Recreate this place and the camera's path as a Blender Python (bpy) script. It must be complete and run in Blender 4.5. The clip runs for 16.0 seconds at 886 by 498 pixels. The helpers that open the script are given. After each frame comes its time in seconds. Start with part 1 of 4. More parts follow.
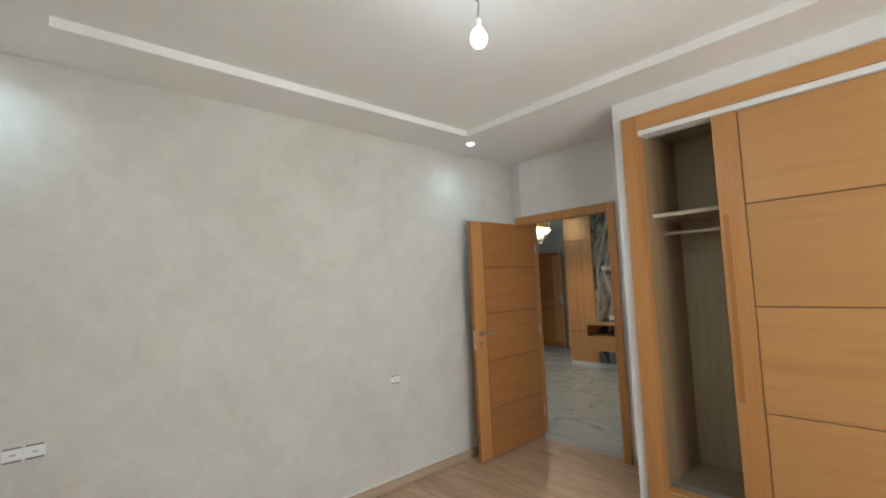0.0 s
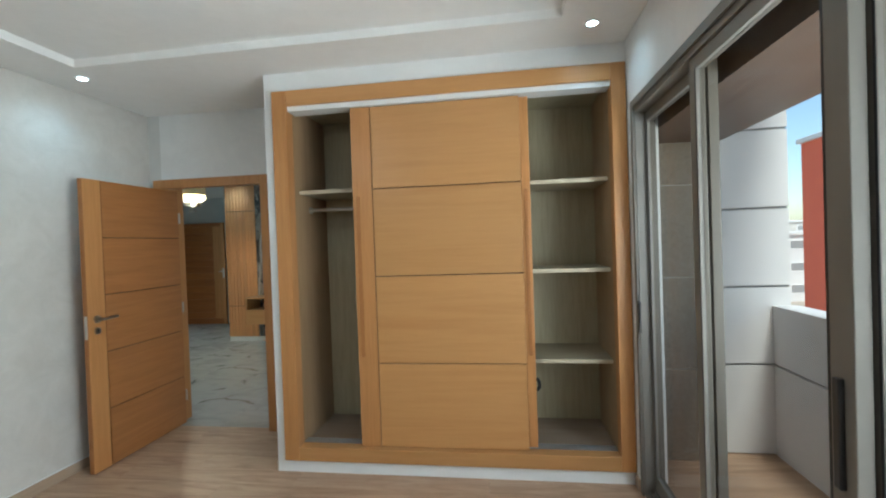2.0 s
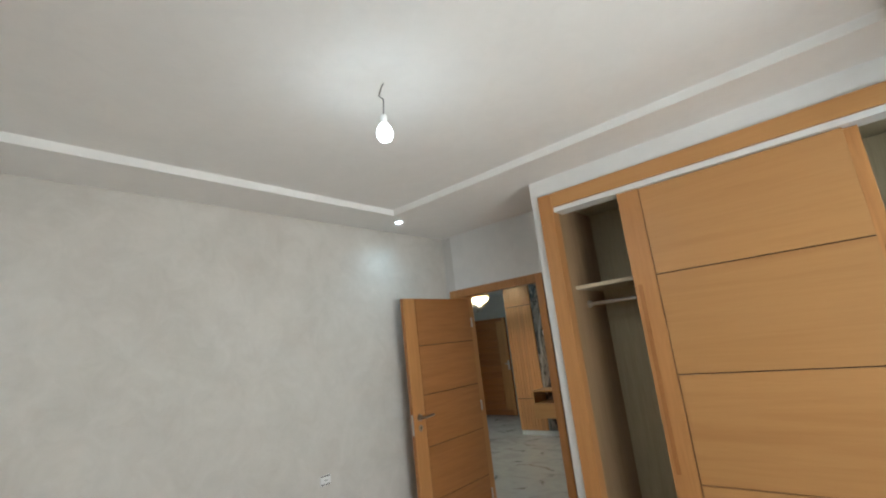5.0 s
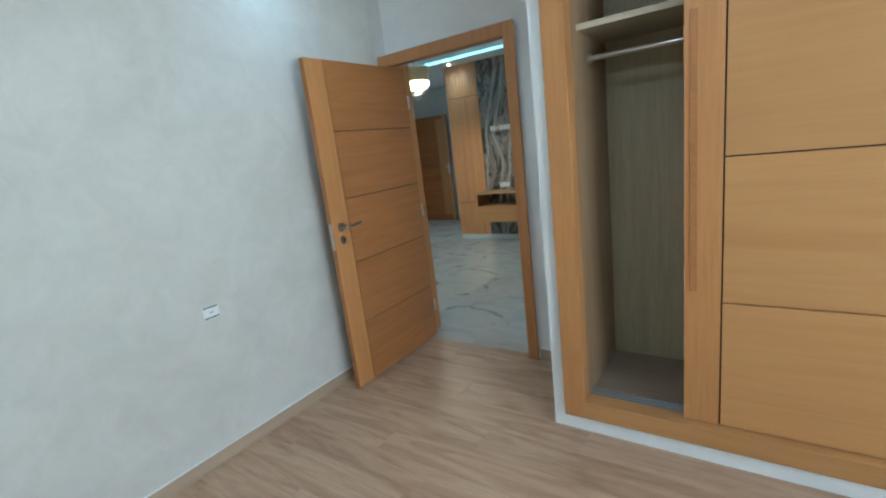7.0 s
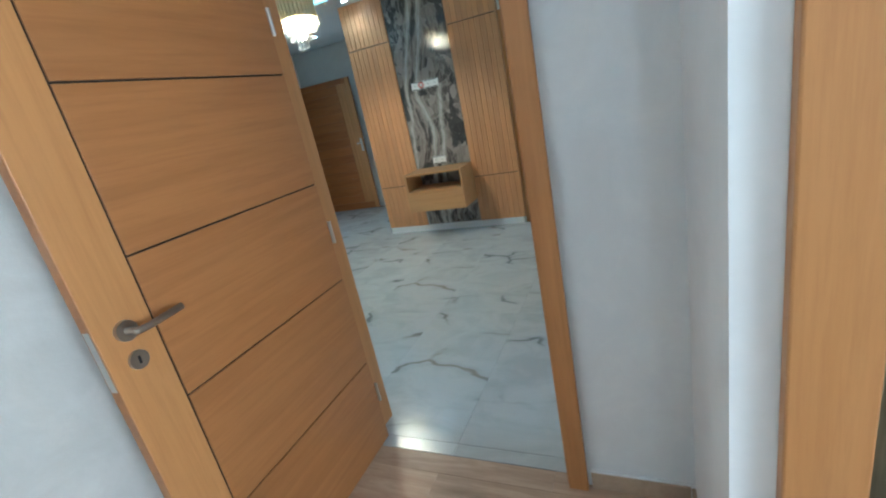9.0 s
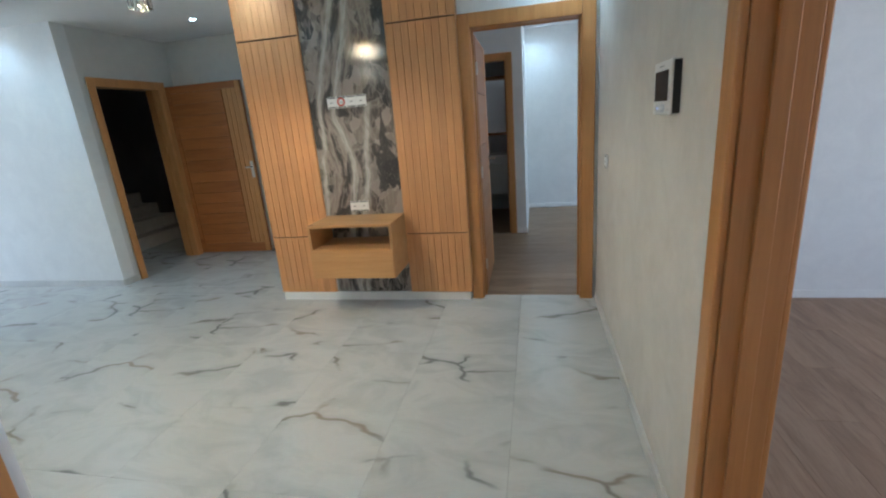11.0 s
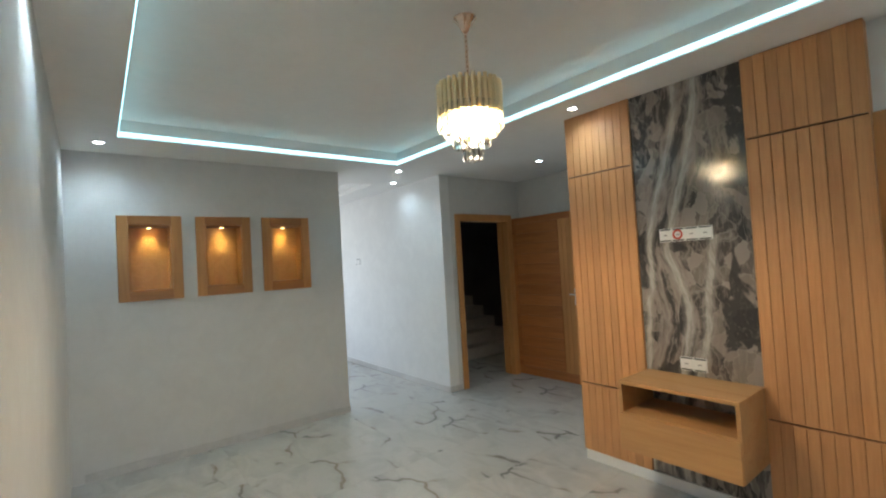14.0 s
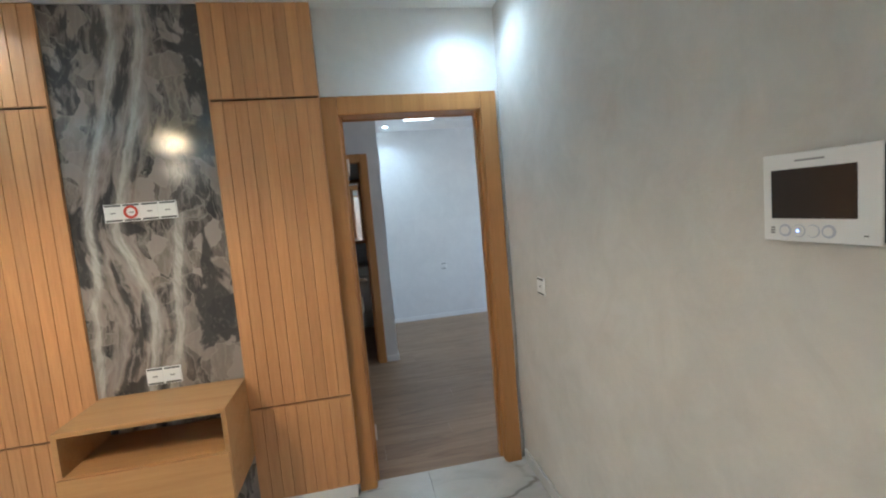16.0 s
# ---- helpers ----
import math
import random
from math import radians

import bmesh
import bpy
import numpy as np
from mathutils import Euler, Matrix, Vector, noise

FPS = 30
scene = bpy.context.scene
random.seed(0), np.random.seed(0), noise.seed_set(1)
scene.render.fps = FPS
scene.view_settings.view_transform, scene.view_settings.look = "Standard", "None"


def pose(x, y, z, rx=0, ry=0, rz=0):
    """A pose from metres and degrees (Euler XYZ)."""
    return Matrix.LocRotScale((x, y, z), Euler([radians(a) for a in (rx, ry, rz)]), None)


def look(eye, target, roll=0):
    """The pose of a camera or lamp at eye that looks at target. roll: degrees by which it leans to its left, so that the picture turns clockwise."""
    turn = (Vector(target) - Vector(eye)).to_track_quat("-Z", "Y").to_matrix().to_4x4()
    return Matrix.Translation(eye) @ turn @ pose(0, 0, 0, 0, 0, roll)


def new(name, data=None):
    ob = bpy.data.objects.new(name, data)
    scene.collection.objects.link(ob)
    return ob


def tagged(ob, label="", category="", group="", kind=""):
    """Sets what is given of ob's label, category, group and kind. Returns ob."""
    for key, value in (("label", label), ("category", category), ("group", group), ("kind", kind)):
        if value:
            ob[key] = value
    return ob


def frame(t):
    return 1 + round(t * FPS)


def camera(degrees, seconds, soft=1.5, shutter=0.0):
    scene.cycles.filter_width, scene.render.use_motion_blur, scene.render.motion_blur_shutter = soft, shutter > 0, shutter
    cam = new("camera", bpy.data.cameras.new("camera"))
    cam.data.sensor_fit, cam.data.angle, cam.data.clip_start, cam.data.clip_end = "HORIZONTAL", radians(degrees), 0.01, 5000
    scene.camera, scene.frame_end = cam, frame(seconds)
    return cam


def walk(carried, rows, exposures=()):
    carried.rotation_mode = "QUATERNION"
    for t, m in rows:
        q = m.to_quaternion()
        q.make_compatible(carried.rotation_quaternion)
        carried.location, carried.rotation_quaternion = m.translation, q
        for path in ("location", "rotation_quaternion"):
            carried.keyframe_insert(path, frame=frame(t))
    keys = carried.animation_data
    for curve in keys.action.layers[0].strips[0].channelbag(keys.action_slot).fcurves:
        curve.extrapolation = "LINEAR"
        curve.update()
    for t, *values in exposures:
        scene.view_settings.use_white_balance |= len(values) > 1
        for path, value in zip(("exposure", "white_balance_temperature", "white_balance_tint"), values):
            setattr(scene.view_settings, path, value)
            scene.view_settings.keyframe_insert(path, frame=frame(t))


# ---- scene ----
cam = camera(89.4, 16.0, soft=2.1)
PATH = [
    (0, (-0.058, -0.104, 1.503), (-1.535, 1.236, 1.656), -2.5),
    (0.5, (-0.013, -0.135, 1.553), (-1.149, 1.485, 1.847), -2.2),
    (1, (0.04, -0.097, 1.548), (-0.767, 1.704, 1.878), -3.2),
    (1.5, (0.064, -0.043, 1.54), (-0.342, 1.907, 1.722), -2.6),
    (2, (0.102, -0.014, 1.505), (-0.179, 1.966, 1.478), -2.0),
    (2.5, (0.075, -0.014, 1.459), (-0.394, 1.91, 1.175), -3.9),
    (3, (0.046, -0.056, 1.534), (-0.63, 1.819, 1.368), -5.1),
    (3.5, (0.046, -0.119, 1.636), (-0.792, 1.653, 2.031), -5.9),
    (4, (0.055, -0.171, 1.663), (-0.81, 1.416, 2.521), -7.0),
    (4.5, (0.092, -0.148, 1.686), (-0.9, 1.321, 2.613), -8.4),
    (5, (0.023, 0.023, 1.601), (-1.246, 1.51, 2.023), -6.5),
    (5.2, (0.003, 0.103, 1.55), (-1.333, 1.585, 1.678), -6.1),
    (7.3, (-0.795, 0.987, 1.42), (-1.872, 2.608, 0.961), -5.4),
    (7.5, (-0.879, 1.083, 1.397), (-1.96, 2.697, 0.921), -3.2),
    (8, (-1.195, 1.413, 1.401), (-2.229, 3.04, 0.87), -8.6),
    (8.2, (-1.259, 1.548, 1.408), (-2.255, 3.187, 0.842), -10.6),
    (10.3, (-2.119, 3.051, 1.429), (-2.683, 4.859, 0.786), -7.1),
    (10.5, (-2.165, 3.153, 1.440), (-2.687, 4.982, 0.822), -6.6),
    (11, (-2.246, 3.426, 1.454), (-2.658, 5.303, 0.898), -4.7),
    (11.5, (-2.328, 3.593, 1.479), (-2.752, 5.496, 1.032), -4.2),
    (12, (-2.375, 3.702, 1.531), (-3.311, 5.464, 1.395), -4.9),
    (12.5, (-2.366, 3.796, 1.565), (-3.893, 5.088, 1.57), -3.0),
    (13, (-2.38, 3.819, 1.569), (-4.103, 4.833, 1.608), -3.0),
    (13.5, (-2.4, 3.836, 1.568), (-4.125, 4.846, 1.619), -3.1),
    (14, (-2.371, 3.914, 1.552), (-3.951, 5.14, 1.61), -3.3),
    (14.5, (-2.362, 4.004, 1.525), (-3.539, 5.621, 1.547), -3.4),
    (15, (-2.435, 4.145, 1.526), (-2.843, 6.102, 1.446), -2.2),
    (15.5, (-2.529, 4.278, 1.521), (-2.552, 6.272, 1.37), -2.8),
    (16, (-2.647, 4.439, 1.533), (-2.283, 6.397, 1.349), -5.0),
]


def key_rows(rows):
    return [(t, look(eye, aim, roll)) for t, eye, aim, roll in rows]


walk(cam, key_rows(PATH), [(0.0, 0.91, 6250, 4), (1.2, 0.89, 6000, 1), (2.2, 0.96, 5550, -3), (3.0, 0.95, 5800, -3), (3.8, 0.87, 6100, 1), (4.5, 0.80, 6100, 2), (5.2, 0.82, 6000, 3), (7.4, 1.17, 5000, -7), (8.2, 1.28, 5050, -3), (10.4, 2.0, 4650, -6), (11.2, 1.76, 6050, 10), (12.3, 1.72, 6500, 14), (13.5, 1.66, 6400, 8), (14.1, 1.54, 6450, 10), (14.6, 1.66, 6500, 13), (15.0, 1.74, 6350, 13), (16.0, 1.9, 5900, 10)])

# ---- world and daylight ----
world = bpy.data.worlds.new("sky")
scene.world = world
world.use_nodes = True
wn = world.node_tree.nodes
sky = wn.new("ShaderNodeTexSky")
sky.sky_type = "NISHITA"
sky.sun_disc = False
sky.sun_elevation = radians(56)
sky.sun_rotation = radians(172)
world.node_tree.links.new(sky.outputs[0], wn["Background"].inputs[0])
wn["Background"].inputs[1].default_value = 0.15


def lamp(name, kind, m, power, color, size=0.1, size_y=None, cone=None, blend=0.6):
    data = bpy.data.lights.new(name, kind)
    data.energy, data.color = power, color
    if kind == "AREA":
        data.shape, data.size, data.size_y = "RECTANGLE", size, size_y or size
    elif kind == "SUN":
        data.angle = size
    else:
        data.shadow_soft_size = size
    if kind == "SPOT":
        data.spot_size, data.spot_blend = cone, blend
    ob = new(name, data)
    ob.matrix_world = m
    return ob


lamp("sun", "SUN", look((1.4, -10, 15), (0, 0, 0)), 3.3, (1.0, 0.97, 0.93), radians(20))
lamp("daylight_balcony", "AREA", look((1.84, 0.75, 1.42), (-2.4, 0.25, 2.7)), 38, (0.95, 0.975, 1.0), 2.2, 1.1)
lamp("daylight_room_two", "AREA", look((1.80, 4.55, 1.5), (0, 4.3, 1.3)), 10, (0.80, 0.88, 1.0), 1.4, 1.4)
lamp("daylight_room_three", "AREA", look((1.35, 8.8, 1.5), (0, 8.8, 1.4)), 9, (0.72, 0.88, 1.0), 1.4, 1.4)
lamp("daylight_hall", "AREA", look((-10.42, 5.3, 1.5), (-9, 5.3, 1.4)), 12, (0.86, 0.94, 1.0), 1.8, 1.8)
COOL = (0.62, 0.85, 1.0)

# ---- materials ----


def mat(name, rough=0.5, metal=0.0, base=(0.8, 0.8, 0.8), spec=0.5):
    m = bpy.data.materials.new(name)
    m.use_nodes = True
    b = m.node_tree.nodes["Principled BSDF"]
    b.inputs["Base Color"].default_value = (*base, 1)
    b.inputs["Roughness"].default_value = rough
    b.inputs["Metallic"].default_value = metal
    b.inputs["Specular IOR Level"].default_value = spec
    return m


def node(m, kind, **props):
    n = m.node_tree.nodes.new(kind)
    for k, v in props.items():
        if k in n.inputs:
            n.inputs[k].default_value = v
    return n


def link(m, a, b):
    m.node_tree.links.new(a, b)


def bsdf(m):
    return m.node_tree.nodes["Principled BSDF"]


def coords(m, scale=(1, 1, 1), obj=False, shift=None, rot=(0, 0, 0)):
    """World-sized coordinates; obj: the object's own, shifted at random from object to object."""
    tc = m.node_tree.nodes.new("ShaderNodeTexCoord" if obj else "ShaderNodeNewGeometry")
    mp = m.node_tree.nodes.new("ShaderNodeMapping")
    mp.inputs["Scale"].default_value = scale
    mp.inputs["Rotation"].default_value = [radians(a) for a in rot]
    out = tc.outputs["Object" if obj else "Position"]
    if shift:
        info = m.node_tree.nodes.new("ShaderNodeObjectInfo")
        mul = m.node_tree.nodes.new("ShaderNodeVectorMath")
        mul.operation = "SCALE"
        mul.inputs[0].default_value = shift
        link(m, info.outputs["Random"], mul.inputs["Scale"])
        add = m.node_tree.nodes.new("ShaderNodeVectorMath")
        link(m, out, add.inputs[0])
        link(m, mul.outputs[0], add.inputs[1])
        out = add.outputs[0]
    link(m, out, mp.inputs["Vector"])
    return mp.outputs[0]


def noise_tex(m, vec, scale, detail=4.0, rough=0.55, distort=0.0):
    n = node(m, "ShaderNodeTexNoise", Scale=scale, Detail=detail, Roughness=rough, Distortion=distort)
    link(m, vec, n.inputs["Vector"])
    return n.outputs["Fac"]


def ramp(m, fac, stops):
    r = m.node_tree.nodes.new("ShaderNodeValToRGB")
    e = r.color_ramp.elements
    while len(e) < len(stops):
        e.new(0.5)
    for el, (p, c) in zip(e, stops):
        el.position = p
        el.color = (*c, 1) if len(c) == 3 else c
    link(m, fac, r.inputs[0])
    return r.outputs[0]


def mix(m, fac, a, b, mode="MIX"):
    n = m.node_tree.nodes.new("ShaderNodeMix")
    n.data_type, n.blend_type = "RGBA", mode
    for sock, v in ((n.inputs[0], fac), (n.inputs[6], a), (n.inputs[7], b)):
        if isinstance(v, (int, float)):
            sock.default_value = v
        elif isinstance(v, tuple):
            sock.default_value = (*v, 1)
        else:
            link(m, v, sock)
    return n.outputs[2]


def bump(m, height, strength, dist=0.002):
    n = node(m, "ShaderNodeBump", Strength=strength, Distance=dist)
    link(m, height, n.inputs["Height"])
    link(m, n.outputs[0], bsdf(m).inputs["Normal"])


def plaster(name, light, dark, relief=0.35, fine=60.0, rough=0.75):
    """Trowelled wall plaster: broad clouds, brushed marks and a fine grain."""
    m = mat(name, rough)
    v = coords(m)
    big = noise_tex(m, v, 1.6, 5, 0.65, 0.6)
    mid = noise_tex(m, coords(m, (1, 1, 2.2)), 9, 4, 0.6, 1.2)
    fleck = noise_tex(m, v, 5.5, 6, 0.72, 0.9)
    big = mix(m, 0.5, big, fleck)
    col = mix(m, ramp(m, big, [(0.40, (0, 0, 0)), (0.60, (1, 1, 1))]), dark, light)
    half = tuple((a * 0.94) for a in light)
    col = mix(m, ramp(m, mid, [(0.48, (0, 0, 0)), (0.75, (0.55, 0.55, 0.55))]), col, half)
    link(m, col, bsdf(m).inputs["Base Color"])
    fin = noise_tex(m, v, fine, 3, 0.6)
    both = mix(m, 0.4, mid, fin)
    bump(m, both, relief, 0.003)
    return m


def wood(name, light, mid, dark, along="z", rough=0.38, scale=1.0, obj=False, streak=1.0):
    """Veneer with long streaks along one axis."""
    m = mat(name, rough)
    k = {"x": (0.5, 9, 9), "y": (9, 0.5, 9), "z": (9, 9, 0.5)}[along]
    k = tuple(c * scale for c in k)
    v = coords(m, k, obj, (3.1, 7.7, 5.3))
    s1 = noise_tex(m, v, 1.1, 5, 0.6, 0.5)
    s2 = noise_tex(m, v, 7.0, 4, 0.7, 0.2)
    c = ramp(m, s1, [(0.3, mid), (0.52, light), (0.72, mid)])
    f = ramp(m, s2, [(0.45, (0, 0, 0)), (0.8, (0.55 * streak,) * 3)])
    col = mix(m, f, c, dark)
    info = m.node_tree.nodes.new("ShaderNodeObjectInfo")
    tone = ramp(m, info.outputs["Random"], [(0, (0.90, 0.90, 0.90)), (1, (1.06, 1.05, 1.03))])
    col = mix(m, 1.0, col, tone, "MULTIPLY")
    link(m, col, bsdf(m).inputs["Base Color"])
    r = ramp(m, s1, [(0.2, (rough + 0.08,) * 3), (0.8, (rough - 0.06,) * 3)])
    link(m, r, bsdf(m).inputs["Roughness"])
    bump(m, s2, 0.08, 0.001)
    return m


PLASTER_WARM = plaster("plaster_warm", (0.655, 0.625, 0.58), (0.575, 0.545, 0.50), 0.5)
PLASTER_WHITE = plaster("plaster_white", (0.80, 0.80, 0.79), (0.74, 0.74, 0.735), 0.25)
PLASTER_GREY = plaster("plaster_grey", (0.66, 0.655, 0.635), (0.61, 0.60, 0.58), 0.3)
CEILING = plaster("ceiling_paint", (0.86, 0.85, 0.83), (0.83, 0.82, 0.80), 0.06, 90, 0.85)
PAINT = plaster("white_gloss_paint", (0.84, 0.84, 0.83), (0.80, 0.80, 0.79), 0.1, 50, 0.5)
SPECKLE = mat("speckled_render", 0.9)
v = coords(SPECKLE)
sp = noise_tex(SPECKLE, v, 75, 3, 0.75)
link(SPECKLE, ramp(SPECKLE, sp, [(0.3, (0.15, 0.118, 0.09)), (0.5, (0.25, 0.21, 0.165)), (0.7, (0.34, 0.295, 0.245))]), bsdf(SPECKLE).inputs["Base Color"])
bump(SPECKLE, sp, 0.7, 0.004)
FACADE = plaster("facade_panel", (0.72, 0.71, 0.70), (0.66, 0.65, 0.64), 0.2, 40, 0.8)
RED_WALL = plaster("red_facade", (0.75, 0.17, 0.09), (0.66, 0.14, 0.08), 0.2, 8, 0.85)

OAK = wood("oak_upright", (0.54, 0.26, 0.09), (0.46, 0.21, 0.067), (0.37, 0.157, 0.049), "z")
OAK_ACROSS = wood("oak_across_x", (0.52, 0.272, 0.100), (0.46, 0.225, 0.076), (0.42, 0.20, 0.066), "x", streak=0.6)
OAK_SIDE = wood("oak_across_y", (0.42, 0.18, 0.055), (0.35, 0.145, 0.043), (0.28, 0.105, 0.032), "y")
SLAT = wood("slat_oak", (0.66, 0.335, 0.14), (0.58, 0.275, 0.108), (0.47, 0.205, 0.075), "z", 0.42, 1.3, False, 1.1)
CABINET = wood("cabinet_oak", (0.56, 0.31, 0.125), (0.50, 0.26, 0.10), (0.42, 0.20, 0.07), "x", 0.42)
PINE = wood("entry_door_boards", (0.43, 0.155, 0.045), (0.32, 0.11, 0.032), (0.20, 0.065, 0.02), "x", 0.35)
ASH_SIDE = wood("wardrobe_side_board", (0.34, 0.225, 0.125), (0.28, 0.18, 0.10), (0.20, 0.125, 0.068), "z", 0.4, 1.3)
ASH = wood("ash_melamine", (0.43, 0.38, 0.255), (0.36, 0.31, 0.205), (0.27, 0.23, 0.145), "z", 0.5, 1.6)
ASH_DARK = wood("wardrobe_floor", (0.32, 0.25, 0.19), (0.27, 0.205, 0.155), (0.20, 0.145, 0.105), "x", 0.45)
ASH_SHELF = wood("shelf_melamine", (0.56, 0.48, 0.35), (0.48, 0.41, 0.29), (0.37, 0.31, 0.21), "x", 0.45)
# darker copy for the shelf boards: the wardrobe's dim inside put into colour
ASH_SHELF_SHADED = wood("shelf_melamine_shaded", (0.38, 0.33, 0.23), (0.32, 0.275, 0.19), (0.25, 0.21, 0.14), "x", 0.5, 1.4)
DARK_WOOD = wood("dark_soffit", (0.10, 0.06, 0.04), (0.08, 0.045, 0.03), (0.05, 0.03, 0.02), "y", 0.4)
GROOVE = mat("dark_groove", 0.8, 0, (0.03, 0.018, 0.01))


def laminate(name, along, tone):
    m = mat(name, 0.32)
    k = (1.0, 8.0, 1.0) if along == "x" else (8.0, 1.0, 1.0)
    v = coords(m, k, False, (5.7, 9.1, 3.3))
    s1 = noise_tex(m, v, 1.3, 6, 0.62, 1.4)
    s2 = noise_tex(m, v, 9.0, 4, 0.7, 0.3)
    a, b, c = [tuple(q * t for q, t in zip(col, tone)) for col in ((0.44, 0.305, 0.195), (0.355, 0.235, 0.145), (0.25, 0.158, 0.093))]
    col = ramp(m, s1, [(0.28, c), (0.45, b), (0.62, a), (0.8, b)])
    col = mix(m, ramp(m, s2, [(0.5, (0, 0, 0)), (0.8, (0.5, 0.5, 0.5))]), col, c)
    info = m.node_tree.nodes.new("ShaderNodeObjectInfo")
    col = mix(m, 1.0, col, ramp(m, info.outputs["Random"], [(0, (0.90, 0.90, 0.90)), (1, (1.06, 1.05, 1.04))]), "MULTIPLY")
    link(m, col, bsdf(m).inputs["Base Color"])
    link(m, ramp(m, s2, [(0.3, (0.38,) * 3), (0.8, (0.52,) * 3)]), bsdf(m).inputs["Roughness"])
    bump(m, s2, 0.12, 0.001)
    return m


LAMINATE = laminate("laminate_warm", "x", (1.26, 1.26, 1.32))
SKIRT_WOOD = wood("skirting_laminate", (0.44, 0.33, 0.235), (0.38, 0.28, 0.195), (0.30, 0.215, 0.145), "y", 0.45, 0.8)
# same laminate; the farther rooms' dimmer, cooler light is put into the tone
LAMINATE_Y = laminate("laminate_dimmed_y", "y", (0.82, 0.76, 0.76))
LAMINATE_X = laminate("laminate_dimmed_x", "x", (0.78, 0.76, 0.74))

# white porcelain tile with long dark veins, printed differently from tile to tile
TILE = mat("veined_tile", 0.14)
v = coords(TILE, (0.75, 1.35, 1), True, (4.0, 9.0, 0.0), (0, 0, 12))
warp = node(TILE, "ShaderNodeTexNoise", Scale=1.4, Detail=4.0, Roughness=0.6)
link(TILE, v, warp.inputs["Vector"])
wv = TILE.node_tree.nodes.new("ShaderNodeVectorMath")
wv.operation = "MULTIPLY_ADD"
link(TILE, warp.outputs["Color"], wv.inputs[0])
wv.inputs[1].default_value = (0.55, 0.55, 0)
link(TILE, v, wv.inputs[2])
vor = node(TILE, "ShaderNodeTexVoronoi", Scale=1.75)
vor.feature = "DISTANCE_TO_EDGE"
vor.voronoi_dimensions = "2D"
link(TILE, wv.outputs[0], vor.inputs["Vector"])
vein = ramp(TILE, vor.outputs["Distance"], [(0.0, (0.95, 0.95, 0.95)), (0.014, (0.78, 0.78, 0.78)), (0.034, (0.20, 0.20, 0.20)), (0.12, (0, 0, 0))])
gate = ramp(TILE, noise_tex(TILE, v, 1.7, 3, 0.5, 0.4), [(0.505, (0, 0, 0)), (0.58, (1, 1, 1))])
vein = mix(TILE, 1.0, vein, gate, "MULTIPLY")
cloud = noise_tex(TILE, v, 3.0, 5, 0.6, 1.0)
base = ramp(TILE, cloud, [(0.35, (0.46, 0.46, 0.44)), (0.55, (0.54, 0.54, 0.515)), (0.75, (0.50, 0.50, 0.48))])
veincol = ramp(TILE, noise_tex(TILE, v, 2.3, 2), [(0.4, (0.17, 0.18, 0.17)), (0.62, (0.29, 0.245, 0.19))])
link(TILE, mix(TILE, vein, base, veincol), bsdf(TILE).inputs["Base Color"])
link(TILE, ramp(TILE, cloud, [(0.3, (0.16,) * 3), (0.8, (0.28,) * 3)]), bsdf(TILE).inputs["Roughness"])
GROUT = mat("grout", 0.9, 0, (0.55, 0.54, 0.52))
SKIRT_STONE = plaster("stone_skirting", (0.62, 0.61, 0.59), (0.50, 0.49, 0.475), 0.05, 30, 0.3)

# dark marble slab: steep pale veins, smoky stripes and broken angular pieces
MARBLE = mat("dark_marble", 0.12)


def maths(m, op, a, b=0.0):
    n = m.node_tree.nodes.new("ShaderNodeMath")
    n.operation = op
    for sock, v in ((n.inputs[0], a), (n.inputs[1], b)):
        if isinstance(v, (int, float)):
            sock.default_value = v
        else:
            link(m, v, sock)
    return n.outputs[0]


def wander(m, height, stops):
    """The x at which a vein runs, by height: (z, x) from the bottom up."""
    f = maths(m, "DIVIDE", height, 2.7)
    r = ramp(m, f, [(z / 2.7, (x + 4.0,) * 3) for z, x in stops])
    r.node.color_ramp.interpolation = "B_SPLINE"
    return maths(m, "SUBTRACT", r, 4.0)


v = coords(MARBLE)
sep = MARBLE.node_tree.nodes.new("ShaderNodeSeparateXYZ")
link(MARBLE, v, sep.inputs[0])
jitter = maths(MARBLE, "MULTIPLY", maths(MARBLE, "SUBTRACT", noise_tex(MARBLE, v, 9, 4, 0.6), 0.5), 0.035)
jx = maths(MARBLE, "ADD", sep.outputs["X"], jitter)
MAIN = wander(MARBLE, sep.outputs["Z"], [(0.1, -3.74), (0.45, -3.76), (0.74, -3.73), (0.90, -3.69), (1.07, -3.655), (1.25, -3.665), (1.44, -3.75), (1.57, -3.79), (1.70, -3.735), (1.88, -3.69), (2.06, -3.627), (2.28, -3.59), (2.45, -3.552), (2.64, -3.543)])
LEFT = wander(MARBLE, sep.outputs["Z"], [(0.2, -3.97), (1.18, -3.92), (1.33, -3.88), (1.6, -3.90), (1.82, -3.843), (2.07, -3.77), (2.28, -3.70), (2.5, -3.66), (2.64, -3.68)])
LOW = wander(MARBLE, sep.outputs["Z"], [(0.2, -3.68), (0.77, -3.617), (0.92, -3.589), (1.06, -3.545), (1.21, -3.556), (1.4, -3.52), (1.58, -3.495), (1.7, -3.47)])
wx = maths(MARBLE, "SUBTRACT", jx, MAIN)
comb = MARBLE.node_tree.nodes.new("ShaderNodeCombineXYZ")
link(MARBLE, wx, comb.inputs[0])
link(MARBLE, maths(MARBLE, "MULTIPLY", sep.outputs["Z"], 0.22), comb.inputs[2])
bands = noise_tex(MARBLE, comb.outputs[0], 8.0, 3, 0.55, 0.3)
